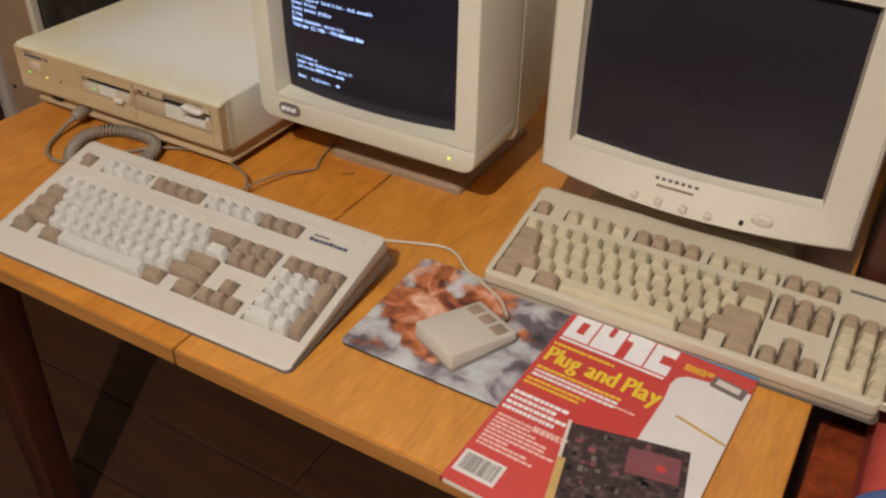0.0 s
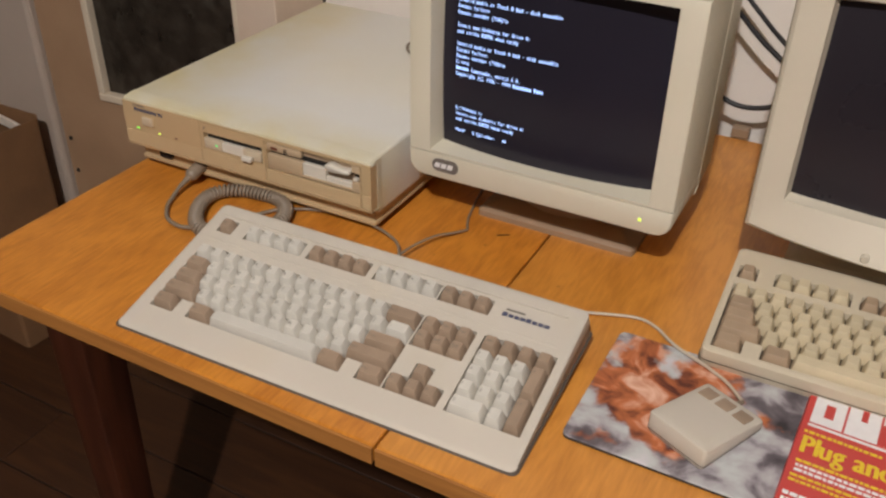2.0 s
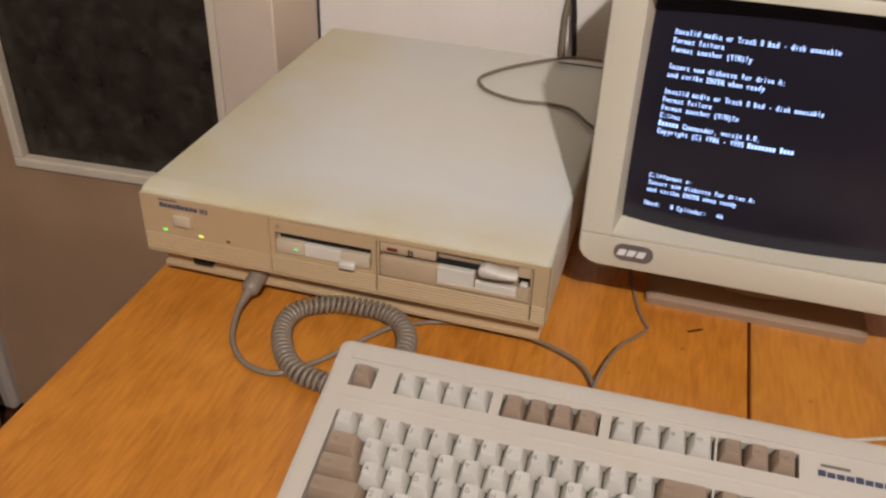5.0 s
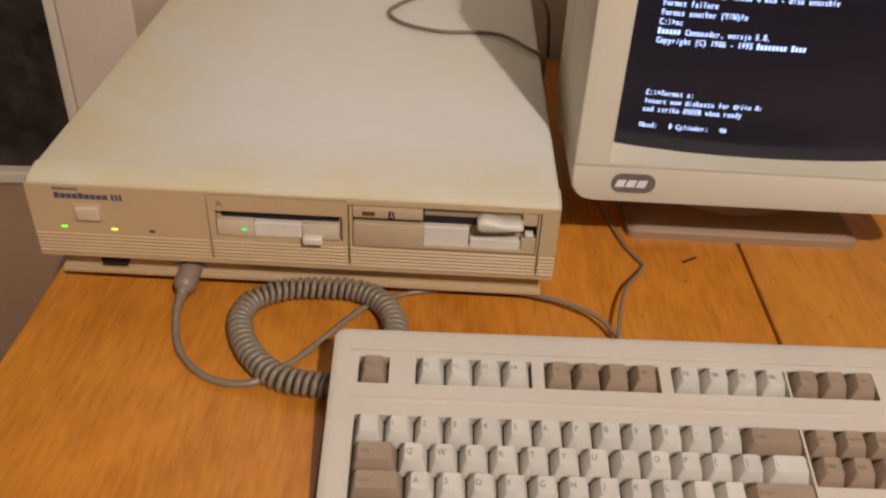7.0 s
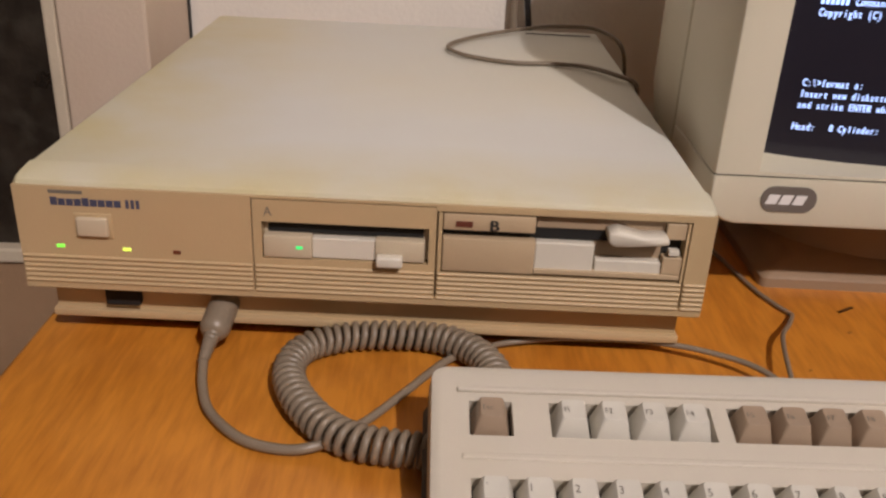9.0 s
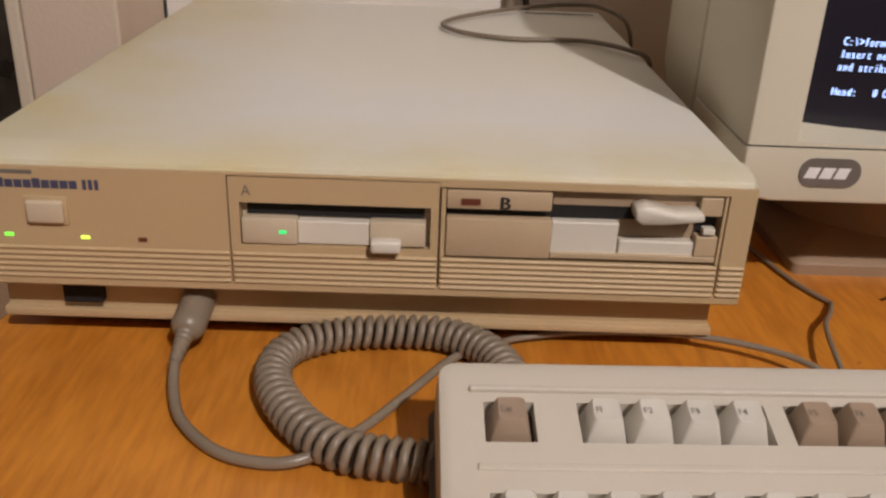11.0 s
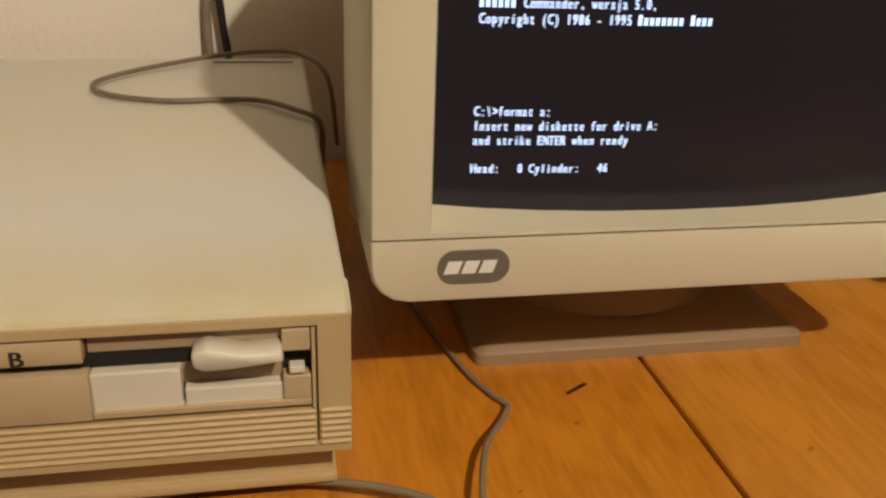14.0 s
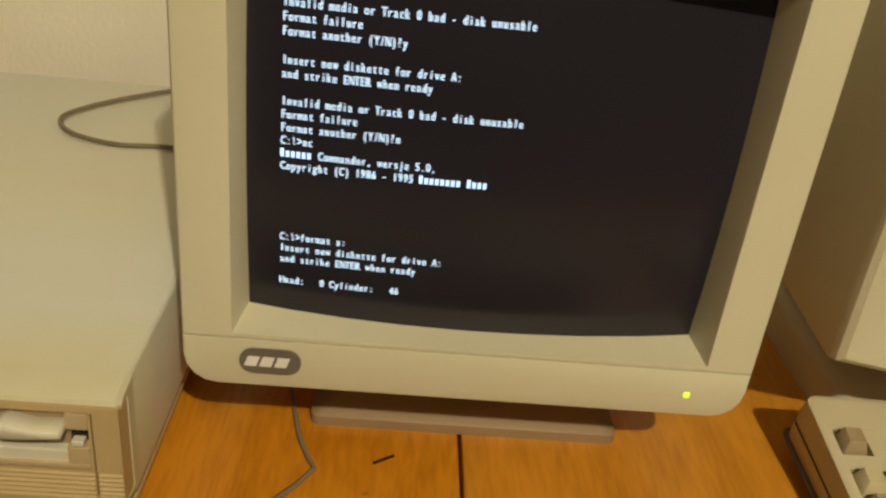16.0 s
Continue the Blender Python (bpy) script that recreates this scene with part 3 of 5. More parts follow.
def keyboard(m, label, width, depth, thick, under, pitch, kx, ky, gaps, shell_mat, white, brown, tall, legends, group):
    """A full-size keyboard; its own x runs along the front edge and z out of the deck. under: the underside's height at front and back."""
    kb = thing("keyboard", m, label, "keyboard", group)
    keys = []
    for x, y, w, h, tone, legend in layout(0.5):
        px = kx + x * pitch + (gaps[0] if x > 15.1 else 0) + (gaps[1] if x > 18.4 else 0)
        py = ky + y * pitch + (gaps[2] if y > 5.1 else 0)
        keys.append((px, py, w, h, tone, legend))
    e = 0.0012
    wells = [(x - e, x + w * pitch + e * 0.3, y - e, y + h * pitch + e * 0.3) for x, y, w, h, _, _ in keys]
    xs = sorted({0.006, width - 0.006} | {round(q, 5) for w in wells for q in w[:2]})
    ys = sorted({0.006, depth - 0.006} | {round(q, 5) for w in wells for q in w[2:]})

    def height(x, y):
        return thick - 0.0092 if any(a < x < b and c < y < d for a, b, c, d in wells) else thick
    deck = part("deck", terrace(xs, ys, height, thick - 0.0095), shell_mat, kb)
    # shade between the keys is put into a darker well floor
    deck.data.materials.append(SHADE_SEAM)
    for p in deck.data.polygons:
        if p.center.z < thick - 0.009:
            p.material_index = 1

    def low(y, s=0.0):
        b = under[0] + (under[1] - under[0]) * y / depth
        return b + s * (thick - b)
    # the shell round the deck, its rim rounded
    rings = []
    for s, z, out, r in ((0.0, None, 0.002, 0.006), (0.15, None, 0.0, 0.008), (0.7, None, 0.0, 0.008), (0, thick - 0.0010, 0.0010, 0.008), (0, thick + 0.0002, 0.0038, 0.007), (0, thick + 0.0002, 0.0065, 0.005)):
        rings.append([(x, y, low(y, s) if z is None else z) for x, y in rrect(out, width - out, out, depth - out, r, 5)])
    sh = skin(rings, caps=False)
    sh.verts.ensure_lookup_table()
    sh.faces.new([sh.verts[i] for i in range(19, -1, -1)])
    smooth(part("shell", sh, shell_mat, kb), 50)
    part("seam", skin([[(x, y, low(y, s)) for x, y in rrect(-0.0003, width + 0.0003, -0.0003, depth + 0.0003, 0.008, 5)] for s in (0.40, 0.46)], False), SHADE_SEAM, kb, "dark seam round the shell")
    # dark skirt added to draw the shadow line along the table
    part("base_pan", skin([[(x, y, low(y) + d) for x, y in rrect(-o, width + o, -o, depth + o, 0.008, 5)] for d, o in ((-0.0002, 0.0026), (0.0010, 0.0026), (0.0026, 0.0))], False), SHADE_SEAM, kb, "dark skirt in place of the shadow gap below the shell")
    for x, y, w, h, tone, legend in keys:
        k = piece("key", key_mesh(w, h, tall, white if tone == "w" else brown, pitch), kb, x, y, thick - 0.0082)
        if legends and legend:
            piece("legend", legend_mesh(legend), k, 0.0050, h * pitch - 0.0115, tall + 0.00005)
    for x in (0.05, width - 0.05):
        part("foot", box(x - 0.012, x + 0.012, depth - 0.03, depth - 0.018, under[1] - 0.0175, under[1] + 0.004, 0.002), shell_mat, kb)
    return kb


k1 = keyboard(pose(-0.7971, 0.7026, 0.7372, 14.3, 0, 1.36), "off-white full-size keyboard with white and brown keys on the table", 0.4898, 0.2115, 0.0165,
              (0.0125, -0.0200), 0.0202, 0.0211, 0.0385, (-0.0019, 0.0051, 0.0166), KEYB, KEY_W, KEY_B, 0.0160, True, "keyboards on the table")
# raised lip lines and the maker's mark of the first keyboard
part("lip", box(0.014, 0.470, 0.1920, 0.1948, 0.0160, 0.0188, 0.0009), KEYB, k1)
part("lip", box(0.016, 0.472, 0.1505, 0.1540, 0.0160, 0.0175, 0.0007), KEYB, k1)
for i in range(8):
    part("badge", box(0.402 + 0.0069 * i, 0.4078 + 0.0069 * i, 0.171, 0.1765 if i in (0, 4) else 0.1755, 0.0165, 0.0169), BLUE_INK, k1, "blue maker's mark")
part("badge", box(0.404, 0.426, 0.1795, 0.182, 0.0165, 0.0169), GREY_INK, k1, "small grey maker's mark")

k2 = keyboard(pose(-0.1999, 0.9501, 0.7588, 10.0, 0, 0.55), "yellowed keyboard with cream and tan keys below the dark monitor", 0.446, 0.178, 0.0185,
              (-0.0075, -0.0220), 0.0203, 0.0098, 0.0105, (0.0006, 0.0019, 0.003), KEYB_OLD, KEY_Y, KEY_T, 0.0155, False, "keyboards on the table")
part("badge", box(0.388, 0.428, 0.148, 0.1525, 0.0185, 0.0191), GREY_INK, k2, "grey maker's mark")


# ---- computer case ----
def computer():
    c = thing("desktop_computer", pose(-0.8445, 0.99, 0.75), "yellowed beige desktop computer with two floppy drives", "computer", )
    hw, top, low = 0.2090, 0.1165, 0.0405
    # all in the case's own metres: x from its middle, y back from its front, z up from the table
    sh = part("cover", box(-hw + 0.0006, hw - 0.0006, 0.017, 0.505, 0.034, top, 0.004, 3), CASE, c, "beige sheet-metal cover")
    smooth(sh)
    # the front frame: a slab whose upper front edge rolls over
    rings = []
    for x in (-hw, -hw + 0.0025, hw - 0.0025, hw):
        e = 0.0 if abs(x) < hw - 0.001 else 0.0022
        prof = [(0.024, low + e), (0.004 + e, low + e), (0.001 + e, low + 0.003 + e), (0.001 + e, low + 0.0045), (0.0145, low + 0.0045), (0.0145, top - 0.0080), (0.001 + e, top - 0.0080), (0.001 + e, top - 0.0065), (0.0025 + e, top - 0.0035 - e), (0.006 + e, top - 0.0012 - e), (0.024, top + 0.0006 - e)]
        rings.append([(x, y, z) for y, z in prof])
    smooth(part("front_frame", skin(rings), CASE, c), 30)
    X = lambda x: x + 0.8445
    # the front plate, with the openings of the two drives and fine joints round them
    xs = [-hw + 0.0006, X(-0.9125), X(-0.9117), X(-0.9065), X(-0.8062), X(-0.8020), X(-0.8008), X(-0.7985), X(-0.6525), X(-0.6510), X(-0.6500), hw - 0.0006]
    zs = [low + 0.003, 0.0478, 0.0486, 0.0655, 0.0665, 0.0705, 0.0945, 0.1055, 0.1065, 0.1085, 0.1093, top - 0.006]

    def relief(x, z):
        if X(-0.9065) < x < X(-0.8062) and 0.0705 < z < 0.0945:
            return -0.012
        if X(-0.7985) < x < X(-0.6525) and 0.0665 < z < 0.1055:
            return -0.010
        if X(-0.9125) < x < X(-0.9117) and 0.0478 < z < 0.1093 or X(-0.9117) < x < X(-0.802) and 0.1085 < z < 0.1093 or X(-0.9117) < x < X(-0.8020) and 0.0478 < z < 0.0486:
            return -0.004
        if X(-0.8020) < x < X(-0.8008) and 0.0486 < z < 0.1065 or X(-0.6510) < x < X(-0.6500) and 0.0486 < z < 0.1065 or X(-0.8008) < x < X(-0.6510) and (0.1055 < z < 0.1065 or 0.0655 < z < 0.0665):
            return -0.004
        return 0.0016
    plate = terrace(xs, zs, relief, -0.0130)
    part("front_plate", moved(plate, pose(0, 0.0008, 0) @ FRONT), CASE_FRONT, c)
    for i in range(6):
        z = 0.0475 + 0.0033 * i
        for x0, x1 in ((-hw + 0.001, X(-0.9127)), (X(-0.9114), X(-0.8021)), (X(-0.8007), X(-0.6511)), (X(-0.6499), hw - 0.0004)):
            part("rib", box(x0, x1, -0.0022, 0.0, z, z + 0.0022, 0.0009, 1), CASE_FRONT, c)
    # plinth below the frame
    part("plinth", box(-hw + 0.008, hw - 0.008, 0.020, 0.48, 0.0150, 0.040), CASE_FRONT, c)
    smooth(part("base_lip", box(-hw + 0.006, hw - 0.006, 0.0160, 0.485, 0.0135, 0.0190, 0.0012), CASE_FRONT, c))
    # black box fills the shadow gap between base lip and table
    part("base_pan", box(-hw + 0.020, hw - 0.020, 0.034, 0.47, 0.0040, 0.0135), DARK, c, "dark recessed box in place of the shadow gap")
    part("rear_slot", box(0.128, 0.198, 0.4830, 0.4865, top - 0.0006, top + 0.0004), DARK, c, "dark slot at the back of the cover")
    for x in (-0.17, 0.17):
        for y in (0.06, 0.44):
            part("foot", moved(disc(0.014, 0.010, 16, 0.002), pose(x, y, 0)), DARK, c, "black rubber foot")
    part("power_jack", box(X(-1.012), X(-0.990), 0.014, 0.024, 0.024, 0.037, 0.001), SLOT, c, "black socket below the front")
    # left end: marks, reset button, lights
    for i in range(9):
        part("badge", box(X(-1.031 + 0.0047 * i), X(-1.0269 + 0.0047 * i), -0.0010, 0.0, 0.0988, 0.1040 if i in (0, 4) else 0.1032), BLUE_INK, c, "blue maker's mark")
    for i in range(3):
        part("badge_stroke", box(X(-0.9865 + 0.0031 * i), X(-0.9845 + 0.0031 * i), -0.0010, 0.0, 0.0985, 0.1040), BLUE_INK, c, "blue maker's mark")
    part("badge", box(X(-1.0315), X(-1.0115), -0.0010, 0.0, 0.1063, 0.1085), GREY_INK, c, "small grey maker's mark")
    smooth(part("button_frame", box(X(-1.0185), X(-0.9955), -0.0018, 0.0, 0.0785, 0.0945, 0.0008), CASE_FRONT, c))
    smooth(part("power_button", box(X(-1.0165), X(-0.9975), -0.0045, -0.0005, 0.0800, 0.0925, 0.0016, 3), DRIVE, c, "wide beige push button"))
    part("indicator", box(X(-1.0308), X(-1.0260), -0.0016, 0.0, 0.0712, 0.0733, 0.0005), LED_G, c, "lit green indicator")
    part("indicator", box(X(-0.9910), X(-0.9860), -0.0016, 0.0, 0.0706, 0.0727, 0.0005), LED_Y, c, "lit yellow-green indicator")
    part("indicator", box(X(-0.9605), X(-0.9560), -0.0016, 0.0, 0.0705, 0.0725), RED_LENS, c, "unlit indicator")
    a = words("A", 0, 0.0075, 0.0085)
    part("drive_letter", moved(a, pose(X(-0.9050), -0.0012, 0.0985) @ FRONT), GREY_INK, c, "grey letter A")

    # 3.5 inch drive
    d = part("floppy_drive", box(X(-0.9062), X(-0.8065), 0.0065, 0.012, 0.0707, 0.0943), DRIVE, c, "3.5 inch floppy drive front")
    part("slot", box(X(-0.9035), X(-0.8095), 0.0052, 0.0068, 0.0855, 0.0917), SLOT, d, "black disk slot")
    smooth(part("face", box(X(-0.9058), X(-0.8765), -0.0014, 0.007, 0.0712, 0.0858, 0.0012), DRIVE, d))
    part("tray", box(X(-0.8765), X(-0.8385), 0.0006, 0.007, 0.0712, 0.0845, 0.0008), PALE, d, "pale recessed tray")
    smooth(part("face", box(X(-0.8385), X(-0.8085), -0.0014, 0.007, 0.0718, 0.0858, 0.0012), DRIVE, d))
    smooth(part("eject_button", box(X(-0.8375), X(-0.8215), -0.0085, -0.001, 0.0705, 0.0775, 0.0016, 3), PALE, d, "pale eject button"))
    part("indicator", box(X(-0.8862), X(-0.8820), -0.0018, 0.0, 0.0773, 0.0795, 0.0005), LED_D, d, "lit green indicator")

    # 5.25 inch drive
    e = part("floppy_drive", box(X(-0.7982), X(-0.6528), 0.0085, 0.0102, 0.0672, 0.1050), DARK, c, "5.25 inch floppy drive front")
    smooth(part("face", box(X(-0.7980), X(-0.7430), -0.0004, 0.009, 0.0945, 0.1050, 0.0008), DRIVE_TAN, e))
    part("slot", box(X(-0.7965), X(-0.6655), 0.0060, 0.0087, 0.0895, 0.0965), SLOT, e, "black disk slot")
    smooth(part("face", box(X(-0.7980), X(-0.7420), -0.0004, 0.009, 0.0670, 0.0893, 0.0012), DRIVE_TAN, e))
    part("face", box(X(-0.7420), X(-0.6530), 0.0050, 0.009, 0.0965, 0.1050, 0.0006), KEY_T, e)
    part("face", box(X(-0.7420), X(-0.7062), 0.0012, 0.009, 0.0700, 0.0885, 0.001), PALE, e, "pale lower flap")
    part("face", box(X(-0.7052), X(-0.6640), 0.0015, 0.009, 0.0700, 0.0788, 0.001), PALE, e, "pale lower flap")
    # notch behind the lever; darker tan paints the lever's shadow too
    part("notch", box(X(-0.7062), X(-0.6650), 0.0072, 0.0090, 0.0788, 0.0893), KEY_T, e, "finger notch with the lever's shadow put into its tan")
    part("face", box(X(-0.7420), X(-0.6530), -0.0004, 0.007, 0.0678, 0.0712, 0.0006), DRIVE_TAN, e)
    part("face", box(X(-0.6648), X(-0.6530), -0.0004, 0.007, 0.0712, 0.0830, 0.0008), DRIVE_TAN, e)
    part("catch", box(X(-0.6620), X(-0.6555), -0.0016, 0.004, 0.0845, 0.0880, 0.0006), PALE, e, "pale catch")
    part("face", box(X(-0.6648), X(-0.6530), -0.0002, 0.009, 0.0945, 0.1050, 0.0008), DRIVE_TAN, e)
    prof = [(-0.7005, 0.1000), (-0.6945, 0.1020), (-0.6880, 0.1004), (-0.6800, 0.0984), (-0.6650, 0.0988), (-0.6640, 0.0945), (-0.6720, 0.0935), (-0.6850, 0.0922), (-0.6960, 0.0918), (-0.7000, 0.0940)]
    lev = skin([[(X(x), y, z) for x, z in prof] for y in (-0.0085, 0.005)])
    bmesh.ops.bevel(lev, geom=list(lev.edges), offset=0.0008, segments=1, affect="EDGES")
    smooth(part("lever", lev, PALE, e, "pale turn lever"), 50)
    part("lens", box(X(-0.7905), X(-0.7805), -0.0012, 0.0, 0.0972, 0.1005), RED_LENS, e, "dark red unlit lens")
    b = words("B", 0, 0.0105, 0.0098, 0.0006)
    part("drive_letter", moved(b, pose(X(-0.7700), -0.0010, 0.0953) @ FRONT), BLACK_INK, e, "bold black letter B")
    return c


computer()


# ---- monitors ----
def bulge(x, z, cx, cz, hx, hz, edge, front):
    """Depth of a picture tube's curved face."""
    u, v = (x - cx) / hx, (z - cz) / hz
    return front + (edge - front) * (0.62 * u * u + 0.38 * v * v)


def tube_face(x0, x1, z0, z1, edge, front, n=20):
    t = bmesh.new()
    cx, cz, hx, hz = (x0 + x1) / 2, (z0 + z1) / 2, (x1 - x0) / 2, (z1 - z0) / 2
    g = [[t.verts.new((x0 + (x1 - x0) * i / n, bulge(x0 + (x1 - x0) * i / n, z0 + (z1 - z0) * j / n, cx, cz, hx, hz, edge, front), z0 + (z1 - z0) * j / n)) for i in range(n + 1)] for j in range(n + 1)]
    for j in range(n):
        for i in range(n):
            t.faces.new((g[j][i], g[j][i + 1], g[j + 1][i + 1], g[j + 1][i]))
    return t


def bowed(x0, x1, z0, z1, bow, bow_top, n=9):
    """An opening's outline whose lower and upper edges bow outwards a little; n points a side."""
    p = []
    for i in range(n):
        s = i / (n - 1)
        p.append((x1 - (x1 - x0) * s, z1 + bow_top * 4 * s * (1 - s)))
    for i in range(1, n - 1):
        p.append((x0, z1 + (z0 - z1) * i / (n - 1)))
    for i in range(n):
        s = i / (n - 1)
        p.append((x0 + (x1 - x0) * s, z0 - bow * 4 * s * (1 - s)))
    for i in range(1, n - 1):
        p.append((x1, z0 + (z1 - z0) * i / (n - 1)))
    return p


def outer(x0, x1, z0, z1, n=9):
    return bowed(x0, x1, z0, z1, 0, 0, n)


def monitor_one():
    m = thing("monitor", pose(-0.447, 1.06, 0.75), "cream picture-tube monitor showing white text lines on black", "monitor", "monitors on the table")
    X0, X1 = -0.1737, 0.1737
    zc, z0 = 0.1130, 0.0775
    # chin strip below the joint, its lower corners rounded
    rings = [at_y(rrect(X0 + e, X1 - e, z0 + e, zc - 0.0012, 0.0015, 5, 0.020 - e * 0.5), y) for y, e in ((0.0, 0.003), (0.0008, 0.0012), (0.003, 0.0), (0.115, 0.0))]
    smooth(part("chin", skin(rings), MON, m))
    # bezel frame
    inner = bowed(-0.1440, 0.1440, 0.1160, 0.3450, 0.0012, 0.001)
    glass = bowed(-0.1380, 0.1380, 0.1212, 0.3360, 0.0046, 0.002)
    o = [outer(X0 + e, X1 - e, zc + 0.0002, 0.357 - e) for e in (0.0, 0.0, 0.0012, 0.003)]
    rings = [at_y(o[0], 0.115), at_y(o[1], 0.003), at_y(o[2], 0.0008), at_y(o[3], 0.0), at_y(inner, 0.0), [(x * 0.995, 0.002, z) for x, z in inner], at_y(glass, 0.029)]
    smooth(part("bezel", skin(rings, False), MON, m), 30)
    part("joint", box(X0 + 0.0015, X1 - 0.0015, 0.0022, 0.11, zc - 0.0016, zc + 0.0006), DARK, m, "thin dark joint above the chin")
    rings = [at_y(rrect(X0 + e, X1 - e, 0.3582, 0.3900 - e, 0.002, 5), y) for y, e in ((0.0, 0.003), (0.003, 0.0), (0.115, 0.0))]
    smooth(part("brow", skin(rings), MON, m))
    # rear shell, stepping in and tapering to the back
    rings = []
    for y, e, zl, zh in ((0.115, 0.0, z0, 0.390), (0.117, 0.003, z0 + 0.003, 0.387), (0.121, 0.003, z0 + 0.003, 0.387), (0.123, 0.0005, z0 + 0.0005, 0.389), (0.20, 0.004, z0 + 0.004, 0.384), (0.29, 0.020, z0 + 0.014, 0.365), (0.36, 0.045, z0 + 0.04, 0.335), (0.375, 0.055, z0 + 0.055, 0.325)):
        rings.append(at_y(rrect(X0 + e, X1 - e, zl, zh, 0.010, 5), y))
    smooth(part("rear_shell", skin(rings), MON, m), 30)
    smooth(part("screen", tube_face(-0.1400, 0.1400, 0.1120, 0.3440, 0.0285, 0.0165), GLASS1, m, "black picture tube with white text"), 60)
    scr = m.children[-1]
    lines = ["Invalid media or Track 0 bad - disk unusable", "Format failure", "Format another (Y/N)?y", "", "Insert new diskette for drive A:", "and strike ENTER when ready", "",
             "Invalid media or Track 0 bad - disk unusable", "Format failure", "Format another (Y/N)?n", "C:\\>nc", "       Commander, wersja 5.0,", "Copyright (C) 1986 - 1995              ",
             "", "", "", "", "", "C:\\>format a:", "Insert new diskette for drive A:", "and strike ENTER when ready", "", "Head:   0 Cylinder:   46"]
    pitch, rowh, left, base = 0.00301, 0.00757, -0.1200, 0.1388
    for i, text in enumerate(lines):
        if not text.strip():
            continue
        bm = words(text, pitch, 0.0046, 0.0070, 0.00075)
        for k in {11: range(6), 12: [*range(26, 34), *range(35, 39)]}.get(i, ()):
            box(k * pitch + 0.0003, (k + 1) * pitch - 0.0006, 0.0, 0.0050 if k in (0, 26, 35) else 0.0037, 0.0, 0.00005, bm=bm)
        zrow = base + (22 - i) * rowh
        for v in bm.verts:
            x, z = left + v.co.x, zrow + v.co.y
            v.co = Vector((x, bulge(x, z, 0, 0.231, 0.14, 0.111, 0.0285, 0.0165) - 0.0007, z))
        part("text_line", bm, TEXTM, scr, "line of glowing white text")
    # badge, lamp, swivel foot
    bad = skin([at_y([(x, z) for x, z in rrect(-0.1395, -0.1025, 0.0885, 0.1065, 0.0085, 6)], y) for y in (-0.0010, 0.001)])
    b = part("badge", bad, GREY_LOGO, m, "grey oval badge with pale marks")
    lean = lambda x, z: (x + 0.35 * (z - 0.0975), z)
    for x0, x1, z0, z1 in ((-0.1355, -0.1282, 0.0940, 0.1008), (-0.1265, -0.1192, 0.0940, 0.1008), (-0.1175, -0.1102, 0.0940, 0.1008)):
        pts = [(x0, z0), (x1, z0), (x1, z1), (x0, z1)]
        part("badge_mark", skin([[(*lean(x, z)[:1], y, z) for x, z in pts] for y in (-0.0014, -0.0009)]), WHITE_INK, b)
    smooth(part("indicator", box(0.1338, 0.1378, -0.0012, 0.002, 0.0923, 0.0963, 0.0008), LED_Y, m, "lit yellow-green indicator"))
    n = 28
    dome = [[(0.005 + r * math.cos(2 * math.pi * k / n), 0.175 + r * math.sin(2 * math.pi * k / n), z) for k in range(n)] for r, z in ((0.095, 0.020), (0.090, 0.030), (0.078, 0.045), (0.070, 0.083))]
    # shade below the chin is in the colour of swivel and foot
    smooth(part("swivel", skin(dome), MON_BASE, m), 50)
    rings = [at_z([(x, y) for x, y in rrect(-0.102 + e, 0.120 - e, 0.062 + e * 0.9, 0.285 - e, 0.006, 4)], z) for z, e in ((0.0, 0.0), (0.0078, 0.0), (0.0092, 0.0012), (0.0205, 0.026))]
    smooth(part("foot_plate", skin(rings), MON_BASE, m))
    return m


monitor_one()


